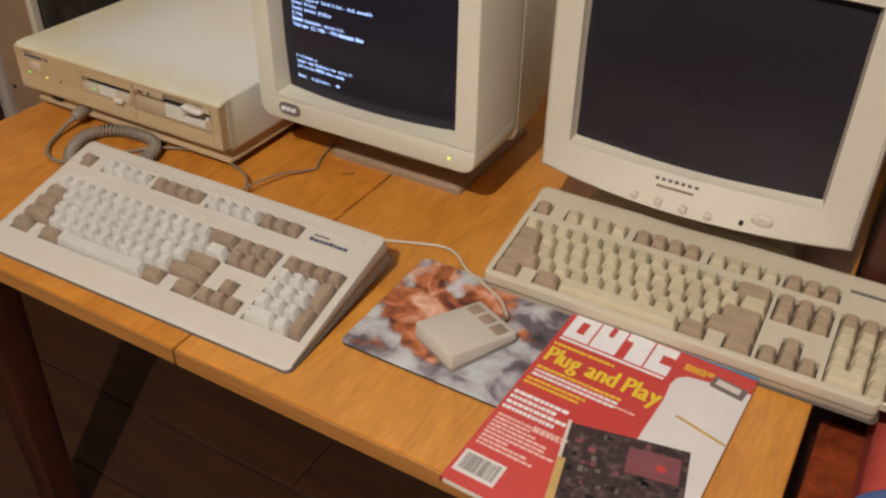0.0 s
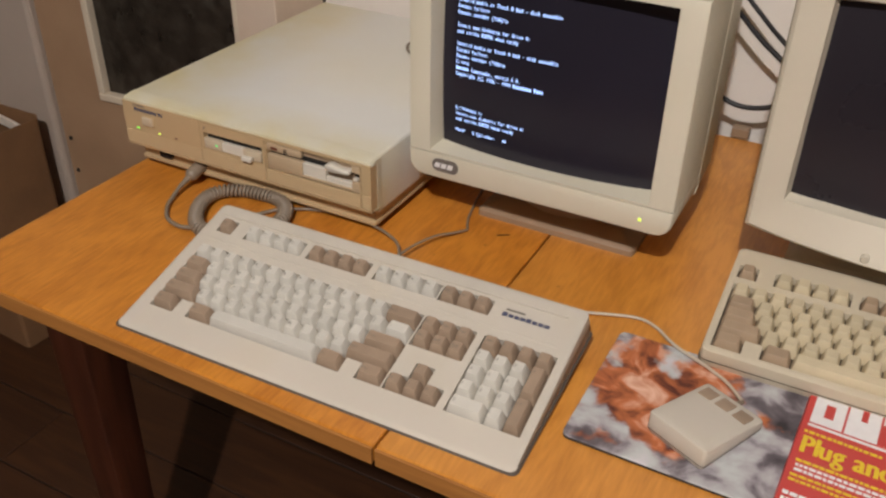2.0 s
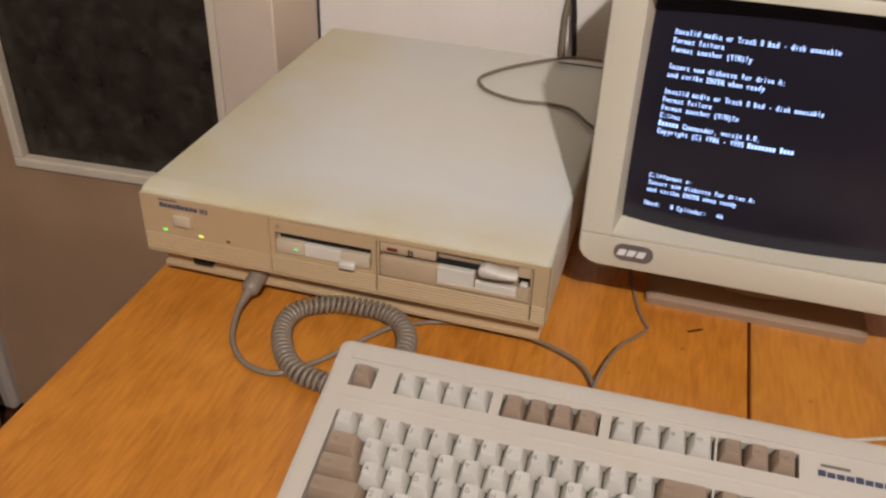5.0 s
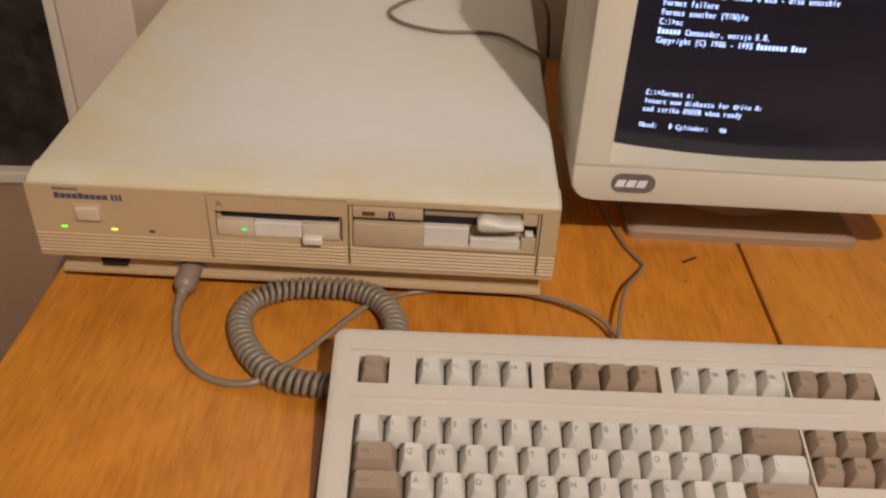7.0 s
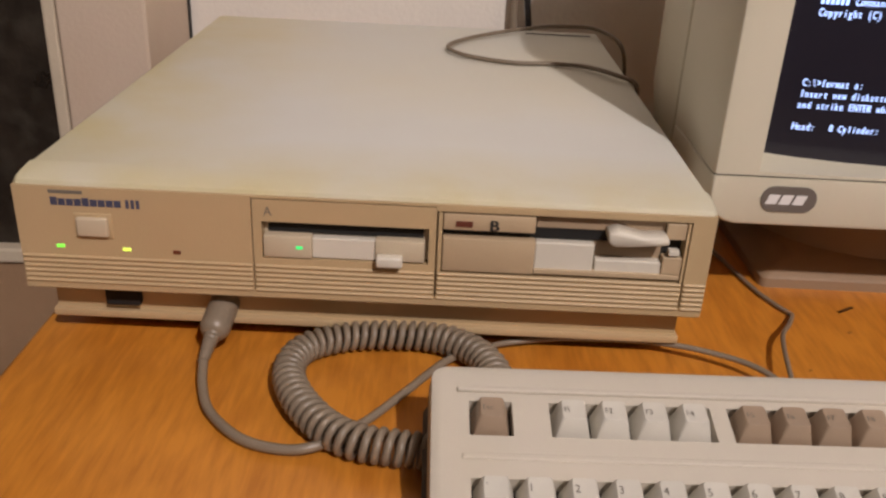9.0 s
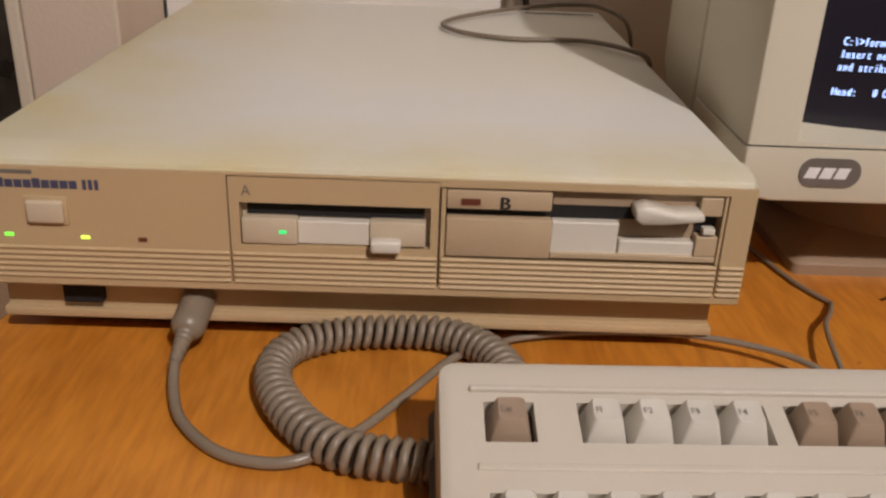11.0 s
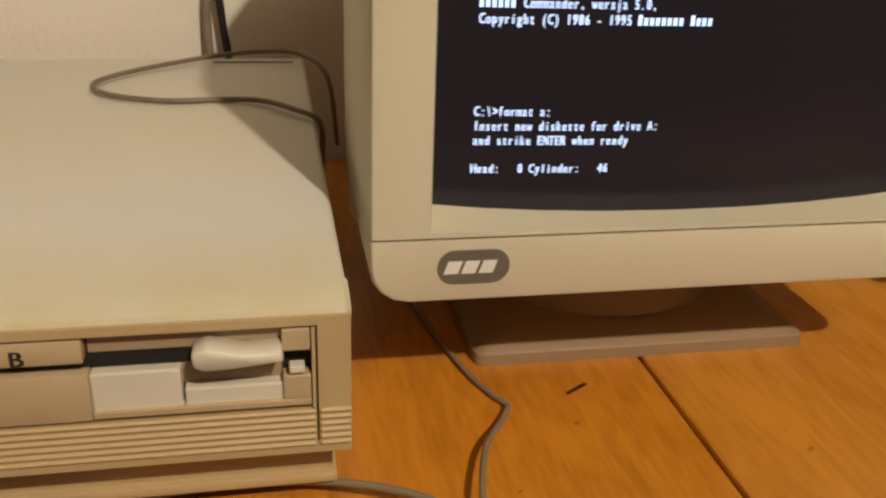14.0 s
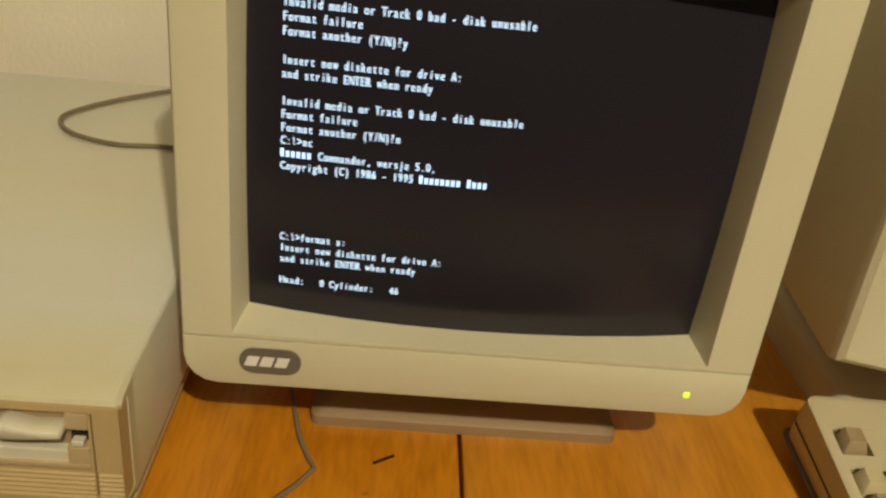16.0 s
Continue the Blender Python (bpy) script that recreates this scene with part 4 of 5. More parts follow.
def monitor_two():
    m = thing("monitor", pose(-0.0135, 1.10, 0.75), "larger cream picture-tube monitor with its screen dark", "monitor", "monitors on the table")
    X0, X1 = -0.1885, 0.1885

    def bow(pts, y, k):
        return [(x, y - k * (1 - (x / 0.19) ** 2) * (0.35 + 0.65 * min(1, max(0, (0.150 - z) / 0.045))), z) for x, z in pts]
    shape = lambda e: bowed(X0 + e, X1 - e, 0.0985 + e, 0.418 - e, 0.006, 0.002, 13)
    inner = bowed(-0.1520, 0.1470, 0.1425, 0.3680, 0.004, 0.003, 13)
    glass = bowed(-0.1480, 0.1430, 0.1475, 0.3630, 0.005, 0.004, 13)
    rings = [bow(shape(0.004), 0.115, 0.0), bow(shape(0.0), 0.010, 0.018), bow(shape(0.002), 0.003, 0.021), bow(shape(0.006), 0.0, 0.023), bow(inner, 0.002, 0.012), bow(inner, 0.004, 0.011), bow(glass, 0.0135, 0.006)]
    smooth(part("bezel", skin(rings, False), MON2, m), 30)
    rings = []
    for y, e, zl, zh in ((0.115, 0.004, 0.102, 0.414), (0.118, 0.009, 0.107, 0.410), (0.20, 0.014, 0.112, 0.402), (0.28, 0.045, 0.125, 0.37), (0.38, 0.065, 0.145, 0.34), (0.395, 0.075, 0.155, 0.33)):
        rings.append(at_y(rrect(X0 + e, X1 - e, zl, zh, 0.016, 5), y))
    smooth(part("rear_shell", skin(rings), MON2, m), 30)
    smooth(part("screen", tube_face(-0.150, 0.145, 0.142, 0.366, 0.0155, 0.0055), GLASS2, m, "dark switched-off picture tube"), 60)
    face = lambda x, z: (1 - (x / 0.19) ** 2) * (-0.023 + 0.0215 * (z - 0.1045) / 0.038)
    for x in (-0.0565, -0.0265, 0.0035, 0.0325):
        b = disc(0.0047, 0.006, 18, 0.0012)
        smooth(part("button", moved(b, pose(x, face(x, 0.107) + 0.0028, 0.1070) @ FRONT), MON2, m, "small round push button"))
    b = disc(0.0120, 0.007, 24, 0.002, 0.60)
    smooth(part("power_button", moved(b, pose(0.0905, face(0.09, 0.115) + 0.0040, 0.1155) @ FRONT), MON2, m, "wide oval power button"))
    b = disc(0.0026, 0.005, 12, 0.0005)
    part("indicator", moved(b, pose(0.0695, face(0.07, 0.108) + 0.0036, 0.1085) @ FRONT), DARK, m, "unlit indicator")
    for i in range(7):
        x = -0.0375 + 0.0078 * i
        part("badge", box(x, x + 0.0045, face(x, 0.131) - 0.0008, face(x, 0.131) + 0.004, 0.1292, 0.1325), GREY_LOGO, m, "grey maker's mark")
    part("badge", box(-0.034, 0.010, face(-0.01, 0.124) - 0.0008, face(-0.01, 0.124) + 0.004, 0.1225, 0.1245), MON_BASE, m, "faint line of small print")
    n = 28
    dome = [[(r * math.cos(2 * math.pi * k / n), 0.19 + r * math.sin(2 * math.pi * k / n), z) for k in range(n)] for r, z in ((0.11, 0.03), (0.10, 0.045), (0.085, 0.06), (0.075, 0.125))]
    smooth(part("swivel", skin(dome), MON2, m), 50)
    rings = [at_z([(x, y) for x, y in rrect(-0.140 + e, 0.132 - e, 0.056 + e * 0.6, 0.32 - e, 0.012, 5)], z) for z, e in ((0.0, 0.0), (0.030, 0.0), (0.034, 0.002), (0.040, 0.012))]
    smooth(part("foot_plate", skin(rings), MON2, m))
    return m


monitor_two()


# ---- mouse pad, mouse, magazine ----
pad = thing("mouse_pad", pose(-0.289, 0.779, 0.75), "mouse pad with a rust and grey blotched print on the table", "mouse pad")
rings = [at_z(rrect(0, 0.236, 0, 0.186, 0.008, 5), z) for z in (0.0003, 0.0030)]
part("backing", skin(rings), PADRUB, pad, "black rubber backing")
rings = [at_z(rrect(e, 0.236 - e, e, 0.186 - e, 0.008, 5), z) for z, e in ((0.0030, 0.0), (0.0038, 0.0), (0.0042, 0.0005))]
part("cloth_top", skin(rings), PADM, pad, "printed top, rust and grey")


def mouse():
    m = thing("mouse", pose(-0.167, 0.849, 0.7542, 0, 0, -25), "boxy off-white three-button mouse on the mouse pad", "mouse")
    hw, hl = 0.0345, 0.0455

    def lid(x, y):
        return 0.0235 - 0.12 * y - 1.1 * x * x
    rings = []
    for z, e in ((0.0, 0.0035), (0.0020, 0.002), (0.0075, 0.0)):
        rings.append(at_z(rrect(-hw + e, hw - e, -hl + e, hl - e, 0.004, 5), z))
    for e, d in ((0.0, -0.0022), (0.0008, -0.0006), (0.0026, 0.0), (0.012, 0.0), (0.026, 0.0)):
        rings.append([(x, y, lid(x, y) + d) for x, y in rrect(-hw + e, hw - e, -hl + e, hl - e, 0.004, 5)])
    smooth(part("shell", skin(rings), KEYB, m), 40)
    part("seam", skin([at_z(rrect(-hw - 0.0002, hw + 0.0002, -hl - 0.0002, hl + 0.0002, 0.004, 5), z) for z in (0.0072, 0.0080)], False), SHADE_SEAM, m, "dark seam round the shell")
    for x in (-0.0205, 0.0, 0.0205):
        z = lid(x, 0.03)
        smooth(part("button", moved(box(-0.0078, 0.0078, -0.0085, 0.0085, -0.003, 0.0013, 0.001), pose(x, 0.0285, z, -6.3)), KEY_B, m, "grey-brown button"))
    smooth(part("strain_relief", tube([Vector((0, 0.043, 0.009)), Vector((0, 0.051, 0.009)), Vector((0, 0.059, 0.0085))], 0.0035, 10, lambda s: 1 - 0.4 * s), CABLE, m))
    return m


mouse()


def magazine():
    turn = math.degrees(math.atan2(0.950 - 0.959, 0.13 + 0.08))
    m = thing("magazine", pose(-0.0948, 0.6672, 0.75, 0, 0, turn), "old computer magazine with a red cover, lying on the table", "magazine")
    w, h, t = 0.2125, 0.2975, 0.0085
    pg = bmesh.new()
    for i in range(6):
        z0, z1 = 0.0006 + t * i / 6, 0.0006 + t * (i + 1) / 6 - 0.0002
        o = 0.0008 * ((i * 7) % 3)
        box(0.002, w - 0.0015 - o * 0.5, 0.0015 + o * 0.4, h - 0.0015 - o * 0.3, z0, z1, bm=pg)
    part("pages", pg, MAGPAGES, m, "cream page edges")
    z = t + 0.0006
    cv = bmesh.new()
    prof = [(0.0, 0.0003), (-0.0009, 0.0025), (-0.0009, z - 0.002), (0.0004, z), (w * 0.5, z + 0.0003), (w, z)]
    inn = [(w, z - 0.0004), (w * 0.5, z - 0.0001), (0.0006, z - 0.0004), (-0.0004, z - 0.002), (-0.0004, 0.0025), (0.0004, 0.0003)]
    skin([[(x, y, q) for x, q in prof + inn] for y in (0.0, h)], bm=cv)
    cover = part("cover", cv, MAGRED, m, "glossy red cover")
    top = z + 0.0005

    def flat(name, x0, x1, y0, y1, material, k=1, label=""):
        return part(name, box(x0, x1, y0, y1, top - 0.0003, top + 0.00012 * k), material, cover, label)
    flat("top_band", 0.035, w, h - 0.0070, h, MAGBLUE, 1, "blue band along the top")
    for x0, x1 in ((0.040, 0.058), (0.066, 0.098), (0.104, 0.128), (0.138, 0.166)):
        flat("band_print", x0, x1, h - 0.0052, h - 0.0022, PINK_INK, 3)
    # white picture panel
    t2 = bmesh.new()
    pts = [(0.136, 0.125), (0.137, 0.165), (0.1385, 0.210), (0.136, 0.236), (0.139, 0.248), (0.148, 0.256), (0.165, 0.259), (w, 0.266), (w, 0.0), (0.150, 0.0), (0.150, 0.12)]
    skin([[(x, y, q) for x, y in pts] for q in (top - 0.0003, top + 0.00012)], bm=t2)
    part("picture_panel", t2, MAGWHITE, cover, "white picture panel")
    # title: four heavy white block shapes
    x, y0, y1 = 0.0065, 0.2435, 0.2885
    for k, bw in enumerate((0.030, 0.030, 0.029, 0.026)):
        part("title_block", box(x, x + bw, y0, y1, top - 0.0003, top + 0.0003), WHITE_INK, cover, "white block of the title")
        if k == 0:
            part("title_gap", box(x + 0.011, x + 0.020, y0 + 0.012, y0 + 0.033, top, top + 0.0005), MAGRED, cover)
        elif k == 1:
            part("title_gap", box(x + 0.012, x + 0.018, y0 + 0.026, y1, top, top + 0.0005), MAGRED, cover)
        elif k == 2:
            part("title_gap", box(x, x + 0.0085, y0, y0 + 0.031, top, top + 0.0005), MAGRED, cover)
        else:
            part("title_gap", box(x + 0.012, x + bw, y0 + 0.016, y0 + 0.030, top, top + 0.0005), MAGRED, cover)
        x += bw + 0.0022
    flat("title_rule", 0.006, 0.127, 0.2372, 0.2405, WHITE_INK, 2, "white rule below the title")
    # headline, fitted to the cover
    bm = words("Plug and Play", 0, 1.0, 1.0, 0.085)
    wide = max(v.co.x for v in bm.verts)
    for v in bm.verts:
        v.co = Vector((0.006 + v.co.x / wide * 0.131, 0.1960 + v.co.y * 0.0365, top + 0.0003 + v.co.z * 0.02))
    part("headline", bm, YELLOW_INK, cover, "yellow headline: Plug and Play")
    rng = random.Random(7)

    def print_rows(x, y, count, pitch, high, lo, hi, material):
        for i in range(count):
            bm = bmesh.new()
            at, end = x, x + rng.uniform(lo, hi)
            while at < end:
                wd = rng.uniform(0.0025, 0.0075)
                box(at, at + wd, y - i * pitch, y - i * pitch + high * 0.8, top, top + 0.0003, bm=bm)
                at += wd + 0.0011
            part("print_line", bm, material, cover, "line of small print")
    print_rows(0.005, 0.2255, 1, 0.006, 0.0048, 0.070, 0.075, YELLOW_INK)
    print_rows(0.006, 0.1820, 1, 0.0062, 0.0045, 0.090, 0.098, YELLOW_INK)
    print_rows(0.007, 0.1752, 2, 0.0064, 0.0046, 0.085, 0.095, WHITE_INK)
    print_rows(0.005, 0.1610, 2, 0.0066, 0.0040, 0.045, 0.090, YELLOW_INK)
    print_rows(0.004, 0.1350, 4, 0.0084, 0.0060, 0.050, 0.064, WHITE_INK)
    print_rows(0.006, 0.0980, 9, 0.0055, 0.0038, 0.022, 0.070, PINK_INK)
    print_rows(0.045, 0.1010, 2, 0.0050, 0.0030, 0.030, 0.040, PINK_INK)
    print_rows(0.100, 0.1705, 1, 0.0050, 0.0032, 0.018, 0.022, PINK_INK)
    # label with bars
    flat("label_box", 0.004, 0.048, 0.0135, 0.0425, MAGWHITE, 2, "white label with dark bars")
    x = 0.008
    while x < 0.044:
        wd = rng.choice((0.0006, 0.0010, 0.0016))
        part("label_bar", box(x, x + wd, 0.018, 0.039, top, top + 0.0005), GREY_INK, cover)
        x += wd + rng.choice((0.0008, 0.0013))
    # picture of a circuit board
    bd = flat("board_picture", 0.0, 0.117, 0.0, 0.110, BOARD, 2, "picture of a dark circuit board")
    bd.matrix_basis = pose(0.0987, 0.021, 0, 0, 0, 13.5)
    part("chip_picture", box(0.060, 0.110, 0.064, 0.097, top, top + 0.0006), CHIP, bd, "dark red chip")
    part("chip_glint", box(0.088, 0.097, 0.075, 0.083, top, top + 0.0007), MAGRED, bd)
    for i in range(70):
        a, b = rng.uniform(0.004, 0.108), rng.uniform(0.004, 0.102)
        if 0.052 < a < 0.112 and 0.058 < b < 0.100:
            continue
        part("component", box(a, a + rng.uniform(0.002, 0.008), b, b + rng.uniform(0.002, 0.007), top, top + 0.0005), rng.choice((GREY_INK, GREY_LOGO, SLOT, SLOT, SLOT, CHIP, GREY_LOGO)), bd)
    part("contact_strip", box(-0.003, 0.005, 0.0, 0.062, top, top + 0.0005), GOLD, bd, "gold contact strip")
    part("board_bracket", box(-0.003, 0.0005, 0.062, 0.113, top, top + 0.0005), MAGPAGES, bd, "pale board edge")
    o = part("small_picture", box(-0.018, 0.018, -0.009, 0.009, top, top + 0.0005), GREY_LOGO, cover, "small dark picture")
    o.matrix_basis = pose(0.190, 0.262, 0, 0, 0, -8)
    part("small_picture_light", box(-0.014, 0.012, -0.003, 0.006, top, top + 0.0007), MAGPAGES, o)
    print_rows(0.140, 0.2725, 3, 0.0036, 0.0026, 0.020, 0.028, YELLOW_INK)
    o = part("pen_picture", box(-0.028, 0.028, -0.0017, 0.0017, top, top + 0.0006), GOLD, cover, "picture of a golden pen")
    o.matrix_basis = pose(0.1845, 0.188, 0, 0, 0, -13)
    return m


magazine()


# ---- cords ----
def cord(name, pts, r, material, label, steps=8, n=8, taper=None):
    ob = part(name, tube(spline(pts, steps), r, n, taper), material, None)
    smooth(ob, 80)
    return tagged(ob, label, "cable")


def coiled_cord():
    """The keyboard's cord: a plug at the computer, a plain run, then a ring of tight coils."""
    c = thing("keyboard_cable", pose(-0.85, 0.95, 0.75), "grey coiled keyboard cable with a round plug on the table", "cable")
    L = lambda x, y, z: Vector((x + 0.85, y - 0.95, z - 0.75))
    plug = [L(-0.9365, 1.010, 0.778), L(-0.937, 1.001, 0.775), L(-0.938, 0.992, 0.7715), L(-0.939, 0.983, 0.768)]
    smooth(part("plug", tube(spline(plug, 4), 0.0096, 16, lambda s: 1.0 if s < 0.85 else 1.0 - 2.0 * (s - 0.85)), CABLE, c, "round moulded plug"), 60)
    sleeve = [L(-0.9388, 0.985, 0.7685), L(-0.9395, 0.976, 0.7655), L(-0.940, 0.963, 0.7615)]
    smooth(part("strain_relief", tube(spline(sleeve, 8), 0.0056, 12, lambda s: (1 - 0.4 * s) * (1.0 if int(s * 17) % 3 else 0.82)), CABLE, c, "ribbed sleeve behind the plug"), 60)
    run = spline([L(-0.940, 0.964, 0.7615), L(-0.936, 0.945, 0.7565), L(-0.926, 0.922, 0.7545), L(-0.904, 0.899, 0.7545), L(-0.880, 0.891, 0.7545), L(-0.862, 0.893, 0.756), L(-0.848, 0.905, 0.757)], 8)
    smooth(part("lead", tube(run, 0.0030, 8), CABLE, c), 80)
    path = spline([L(-0.800, 0.886, 0.7615), L(-0.821, 0.888, 0.7615), L(-0.843, 0.893, 0.7615), L(-0.863, 0.909, 0.7615), L(-0.880, 0.935, 0.7615), L(-0.887, 0.961, 0.7615), L(-0.880, 0.984, 0.7615),
                   L(-0.856, 0.999, 0.7615), L(-0.826, 1.004, 0.7615), L(-0.797, 1.003, 0.7615), L(-0.776, 0.990, 0.7615), L(-0.764, 0.970, 0.7615), L(-0.760, 0.945, 0.7615), L(-0.762, 0.915, 0.7615)], 40)
    turns, wire, rad = 56, 0.00235, 0.0080
    total = [0.0]
    for a, b in zip(path, path[1:]):
        total.append(total[-1] + (b - a).length)
    pts = []
    steps = turns * 12
    j = 0
    for i in range(steps + 1):
        s = total[-1] * i / steps
        while j < len(total) - 2 and total[j + 1] < s:
            j += 1
        f = (s - total[j]) / max(total[j + 1] - total[j], 1e-9)
        p = path[j].lerp(path[j + 1], f)
        d = (path[min(j + 2, len(path) - 1)] - path[max(j - 1, 0)]).normalized()
        side = d.cross(Vector((0, 0, 1))).normalized()
        a = 2 * math.pi * i / 12
        wob = 1 + 0.06 * math.sin(i * 0.013)
        pts.append(p + rad * wob * (math.cos(a) * side + math.sin(a) * Vector((0, 0, 1))))
    smooth(part("coil", tube(pts, wire, 7), CABLE, c, "ring of tight coils"), 80)
    tail = spline([L(-0.848, 0.905, 0.757), L(-0.835, 0.922, 0.7545), L(-0.815, 0.952, 0.7545), L(-0.795, 0.982, 0.7550), L(-0.778, 0.998, 0.757)], 8)
    smooth(part("lead", tube(tail, 0.0026, 8), CABLE, c), 80)
    return c


coiled_cord()
cord("cable", [(-0.772, 0.998, 0.757), (-0.751, 1.013, 0.7545), (-0.712, 1.018, 0.7570), (-0.656, 1.013, 0.7600), (-0.615, 0.999, 0.7610), (-0.590, 0.979, 0.7610), (-0.573, 0.940, 0.7590), (-0.56, 0.902, 0.7560)],
     0.0020, CABLE, "thin grey cable running behind the keyboard")
cord("cable", [(-0.585, 1.30, 0.7525), (-0.572, 1.19, 0.7525), (-0.557, 1.116, 0.7525), (-0.548, 1.090, 0.7525), (-0.5415, 1.0765, 0.7525), (-0.5420, 1.0705, 0.7535), (-0.551, 1.052, 0.7565), (-0.565, 1.026, 0.7610), (-0.577, 0.980, 0.7640), (-0.584, 0.93, 0.7600)],
     0.0017, CABLE, "thin grey cable coming from under the monitor")
cord("cable", [(-0.46, 0.930, 0.753), (-0.40, 0.952, 0.753), (-0.353, 0.972, 0.753), (-0.308, 0.990, 0.753), (-0.279, 0.998, 0.753), (-0.256, 0.989, 0.7545), (-0.228, 0.964, 0.7575), (-0.188, 0.945, 0.7575), (-0.163, 0.928, 0.7590), (-0.1435, 0.9035, 0.7627)],
     0.0019, CABLE_PALE, "pale thin mouse cord leading to the mouse")
cord("cable", [(-0.610, 1.435, 0.80), (-0.618, 1.43, 0.862), (-0.640, 1.462, 0.876), (-0.672, 1.478, 0.8755), (-0.710, 1.474, 0.873), (-0.764, 1.428, 0.872), (-0.793, 1.388, 0.872), (-0.799, 1.364, 0.871), (-0.780, 1.338, 0.870), (-0.740, 1.324, 0.869), (-0.702, 1.327, 0.869),
                       (-0.673, 1.318, 0.870), (-0.650, 1.285, 0.8715), (-0.6335, 1.272, 0.866), (-0.6315, 1.280, 0.84), (-0.6315, 1.31, 0.80), (-0.630, 1.34, 0.753)], 0.0021, CABLE_DARK, "thin brown cable looped over the top of the computer")
cord("cable", [(-0.700, 1.530, 0.753), (-0.704, 1.545, 0.80), (-0.706, 1.553, 0.85), (-0.710, 1.556, 0.883), (-0.713, 1.556, 0.914), (-0.724, 1.557, 0.98), (-0.74, 1.557, 1.08)], 0.0038, CABLE_BLACK, "black power cord hanging on the wall")
cord("cable", [(-0.716, 1.520, 0.753), (-0.721, 1.545, 0.80), (-0.7235, 1.556, 0.850), (-0.7250, 1.560, 0.880), (-0.7240, 1.561, 0.912), (-0.7160, 1.562, 0.980), (-0.705, 1.563, 1.08)], 0.0042, CABLE, "grey monitor cord hanging on the wall")
cord("cable", [(-0.35, 1.52, 1.02), (-0.291, 1.515, 0.968), (-0.258, 1.515, 0.938), (-0.216, 1.515, 0.908), (-0.15, 1.515, 0.885), (-0.09, 1.515, 0.88)], 0.0036, CABLE_BLACK, "black cord hanging between the monitors")
cord("cable", [(-0.35, 1.50, 1.0), (-0.292, 1.50, 0.945), (-0.257, 1.50, 0.917), (-0.222, 1.50, 0.897), (-0.16, 1.50, 0.88), (-0.09, 1.50, 0.875)], 0.0040, CABLE_BLACK, "black cord hanging between the monitors")
cord("cable", [(-0.36, 1.50, 0.86), (-0.302, 1.50, 0.828), (-0.256, 1.50, 0.829), (-0.223, 1.50, 0.848), (-0.19, 1.50, 0.88), (-0.15, 1.50, 0.93)], 0.0042, CABLE_BLACK, "black cord hanging between the monitors")

# a nick in the table and crumbs
nick = part("table_scratch", moved(box(-0.0085, 0.0085, -0.0012, 0.0012, -0.0001, 0.0004), pose(-0.4945, 1.090, 0.7502, 0, 0, 33)), LEGM, None)
tagged(nick, "short dark nick in the table top", "scratch")
for x, y, r in ((-0.505, 1.056, 0.0022), (-0.386, 1.016, 0.0026), (-0.552, 1.003, 0.0016)):
    dent = part("table_dent", moved(disc(r, 0.0004, 10, 0.0001, 0.6), pose(x, y, 0.7500, 0, 0, 30)), TABLE_EDGE, None)
    tagged(dent, "small brown dent in the orange table top", "dent")
sp = part("socket_box", box(-0.30, -0.272, 1.548, 1.568, 0.7505, 0.768, 0.002), MON_BASE, None)
tagged(sp, "small brown block by the wall on the table", "block")


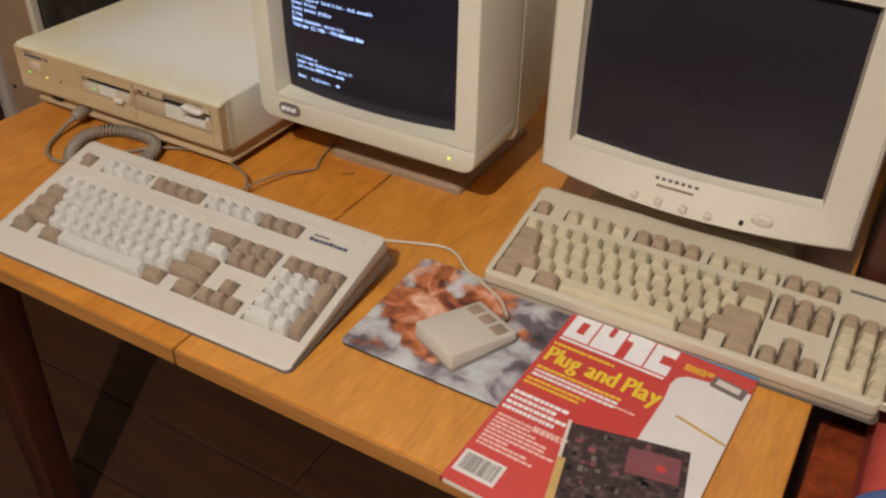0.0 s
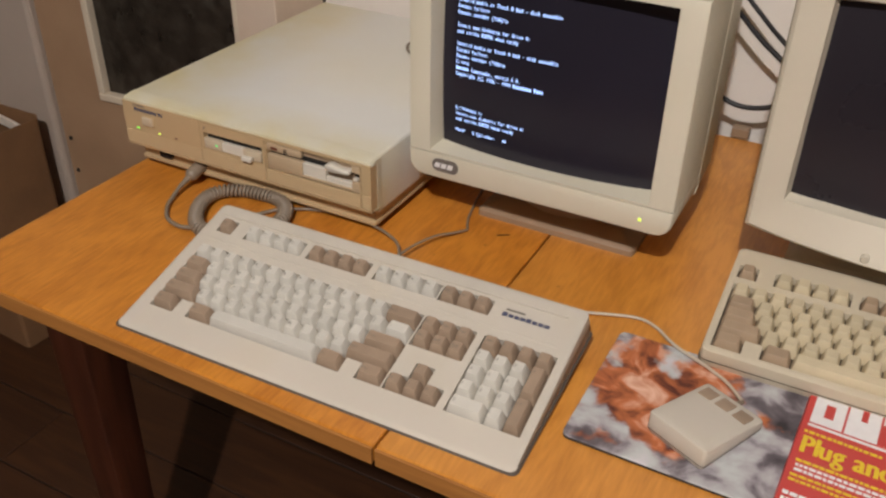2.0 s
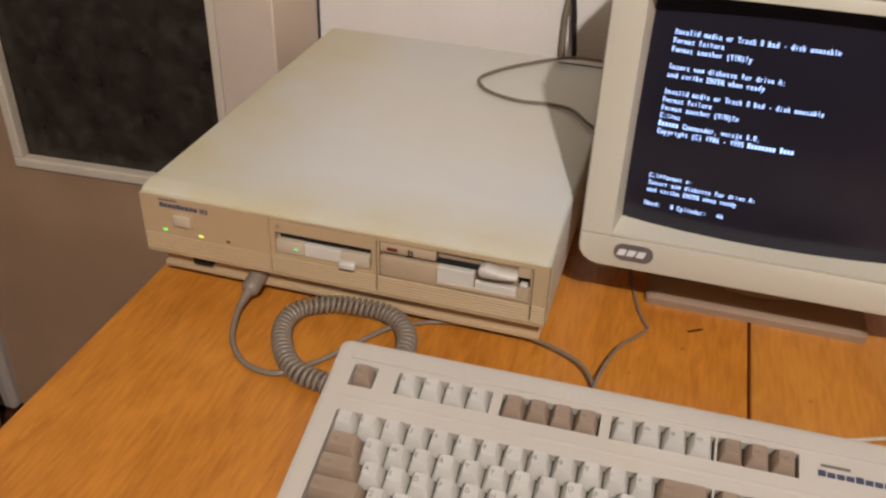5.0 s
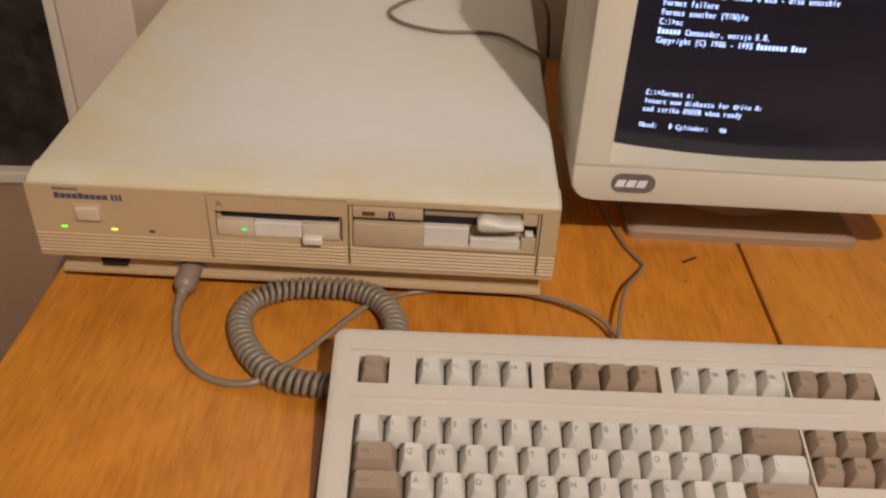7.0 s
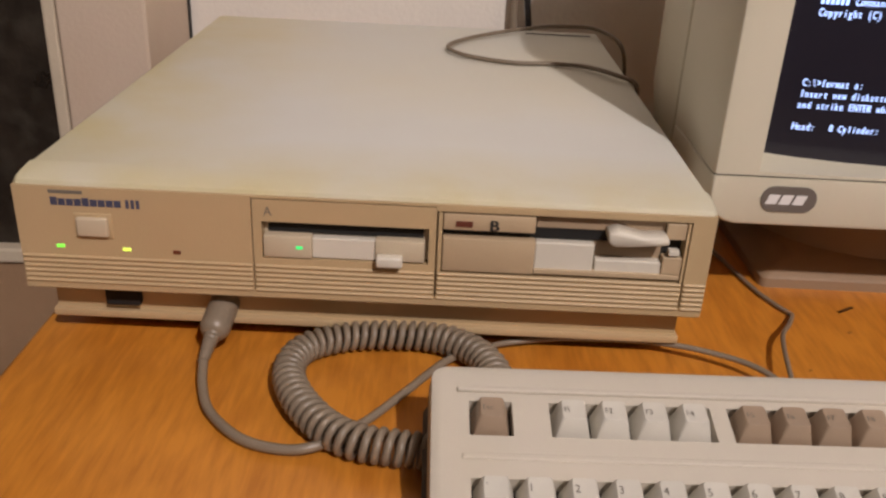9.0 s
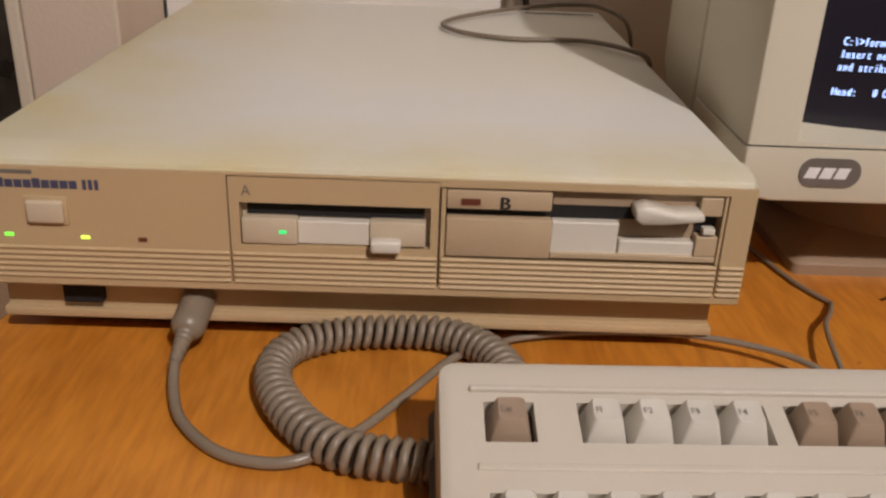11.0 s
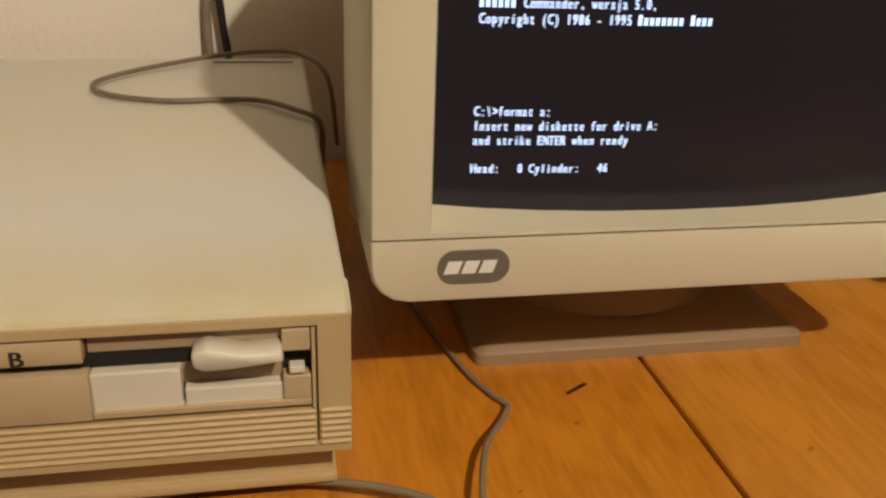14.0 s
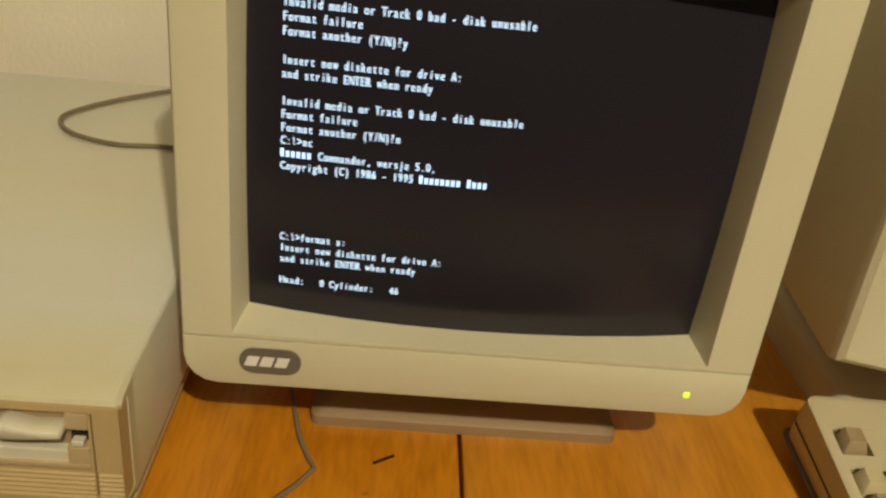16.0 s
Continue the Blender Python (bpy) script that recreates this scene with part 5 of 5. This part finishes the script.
# ---- beside the table ----
def paper_bag():
    """An open carrier bag: its front panel sags to one side, its back panel stands higher with a folded rim."""
    b = thing("paper_bag", pose(-1.905, 1.262, 0, 0, 0, -3), "open brown paper carrier bag full of papers on the floor", "bag")
    hx, hy = 0.172, 0.088

    def rim(x, y):
        sag = max(0.0, min(1.0, (0.125 - x) / 0.24))
        back = 0.562 - 0.9 * (x - 0.02) ** 2
        front = 0.540 - 0.105 * sag * sag * (3 - 2 * sag)
        k = max(0.0, min(1.0, (y + hy) / (2 * hy)))
        return front + (back - front) * k * k
    rings = []
    for f in (0.0, 0.12, 0.35, 0.6, 0.82, 1.0):
        pts = []
        for x, y in rrect(-hx, hx, -hy, hy, 0.012, 8):
            q = noise.noise(Vector((x * 13, y * 13, f * 5)))
            grow = 0.97 + 0.03 * f
            pts.append((x * grow * (1 + 0.035 * q), y * grow * (1 + 0.09 * q), 0.001 + (rim(x, y) - 0.001) * f))
        rings.append(pts)
    inner = [[(x * 0.985, y * 0.97, z) for x, y, z in r] for r in reversed(rings[1:])]
    bm = skin(rings + inner, caps=False)
    bm.verts.ensure_lookup_table()
    bm.faces.new([bm.verts[i] for i in range(31, -1, -1)])
    smooth(part("body", bm, PAPERBAG, b), 25)
    bm = skin([[(x, y, 0.505 - 0.9 * (x - 0.01) ** 2 + d) for y, d in ((0.066, 0.0), (0.073, 0.0), (0.073, 0.020), (0.066, 0.020))] for x in [-0.10 + 0.025 * i for i in range(11)]])
    part("inner_strip", bm, MAGPAGES, b, "cream folded strip inside the back panel")
    for x, y, w, top, turn, m, label in ((-0.145, 0.01, 0.10, 0.530, 3, MAGPAGES, "pale sheet of paper"), (-0.115, -0.03, 0.09, 0.500, -6, CARD, "brown card"), (-0.075, 0.02, 0.05, 0.512, 10, BEADM, "cream booklet"),
                                         (-0.155, -0.055, 0.05, 0.455, -14, WHITE_INK, "white paper corner"), (-0.02, 0.0, 0.07, 0.468, 4, DARK, "dark folder"), (0.03, 0.02, 0.06, 0.455, -9, GREY_LOGO, "grey folder")):
        part("paper_sheet", moved(box(-w / 2, w / 2, -0.002, 0.002, 0.10, top), pose(x, y, 0, 3, turn * 0.4, turn)), m, b, label)
    loop = spline([Vector((-0.150, 0.070, 0.525)), Vector((-0.140, 0.066, 0.580)), Vector((-0.115, 0.062, 0.603)), Vector((-0.085, 0.062, 0.590)), Vector((-0.065, 0.066, 0.540))], 6)
    smooth(part("handle", tube(loop, 0.007, 8), PAPERBAG, b, "twisted brown paper handle"), 60)
    return b


paper_bag()


def carton():
    b = thing("carton", pose(-2.125, 0.945, 0, 0, 0, 2), "plain cardboard box on the floor beside the table", "box")
    part("body", box(-0.24, 0.24, -0.2, 0.2, 0.001, 0.20, 0.004), CARD, b)
    part("flap", moved(box(-0.238, 0.238, -0.10, 0.0, -0.002, 0.002), pose(0, -0.002, 0.2035, 2)), CARD, b)
    part("flap", moved(box(-0.238, 0.238, 0.0, 0.10, -0.002, 0.002), pose(0, 0.002, 0.2035, -2)), CARD, b)
    return b


carton()


def side_cabinet():
    """A low glossy cabinet that stands against the table's right end."""
    s = thing("side_cabinet", pose(0.42, 0.87, 0), "low glossy red-brown wooden cabinet beside the table", "cabinet")
    smooth(part("top_board", box(-0.218, 0.22, -0.19, 0.186, 0.628, 0.65, 0.005), REDWOOD, s))
    part("body", box(-0.208, 0.21, -0.18, 0.18, 0.04, 0.628, 0.002), REDWOOD, s)
    part("door", box(-0.195, 0.197, -0.196, -0.18, 0.07, 0.60, 0.004), REDWOOD, s)
    for x in (-0.19, 0.19):
        for y in (-0.16, 0.16):
            part("foot", box(x - 0.018, x + 0.018, y - 0.018, y + 0.018, 0, 0.04), LEGM, s)
    return s


side_cabinet()


def cupboard():
    """An assumed tall cupboard against the wall, added to darken the space behind the low cabinet."""
    s = thing("cupboard", pose(0.53, 1.34, 0), "assumed tall dark cupboard, added to fill a dark area by the wall", "cupboard")
    part("body", box(-0.338, 0.29, -0.20, 0.215, 0.05, 1.72, 0.004), LEGM, s)
    for x in (-0.285, 0.003):
        d = part("door", box(x, x + 0.282, -0.220, -0.202, 0.07, 1.70, 0.004), LEGM, s)
        part("knob", moved(disc(0.012, 0.020, 14, 0.003), pose(x + 0.256 if x < 0 else x + 0.026, -0.219, 0.9) @ FRONT), BEADM, d)
    part("plinth", box(-0.33, 0.28, -0.18, 0.20, 0, 0.05), LEGM, s)
    return s


cupboard()


def cloth():
    b = thing("folded_cloth", pose(0.43, 0.88, 0.65), "folded red cloth with blue stripes on the cabinet", "cloth")
    rings = []
    for z, e in ((0.0005, 0.012), (0.008, 0.0), (0.030, 0.002), (0.048, 0.004), (0.056, 0.016)):
        rings.append([(x + 0.004 * noise.noise(Vector((x * 30, y * 30, z * 40))), y, z) for x, y in rrect(-0.178 + e, 0.17 - e, -0.17 + e, 0.20 - e, 0.02, 6)])
    smooth(part("body", skin(rings), REDCLOTH, b), 60)
    for k, x in enumerate((-0.150, -0.105, -0.03)):
        pts = spline([Vector((x + 0.03 * math.sin(i * 1.1 + k), -0.145 + 0.032 * i, 0.0555)) for i in range(10)], 4)
        bm = tube(pts, 0.007, 8)
        for v in bm.verts:
            v.co.z = 0.0555 + (v.co.z - 0.0555) * 0.2
        smooth(part("stripe", bm, BLUECLOTH, b, "blue stripe"), 60)
    return b


cloth()

# ---- floorboards ----
def plank_mesh(half):
    me = bpy.data.meshes.new("plank")
    pb = box(-half + 0.001, half - 0.001, -0.0805, 0.0805, -0.006, 0.0, 0.0015, 1)
    pb.to_mesh(me)
    pb.free()
    me.materials.append(FLOORM)
    return me


long_plank, short_plank = plank_mesh(0.85), plank_mesh(0.425)
for j in range(24):
    y = -2.40 + 0.083 + 0.1645 * j
    if j % 2:
        for x in (-1.50, 0.20):
            piece("plank", long_plank, floor, x, y, 0)
        for x in (-2.775, 1.475):
            piece("plank", short_plank, floor, x, y, 0)
    else:
        for x in (-2.35, -0.65, 1.05):
            piece("plank", long_plank, floor, x, y, 0)
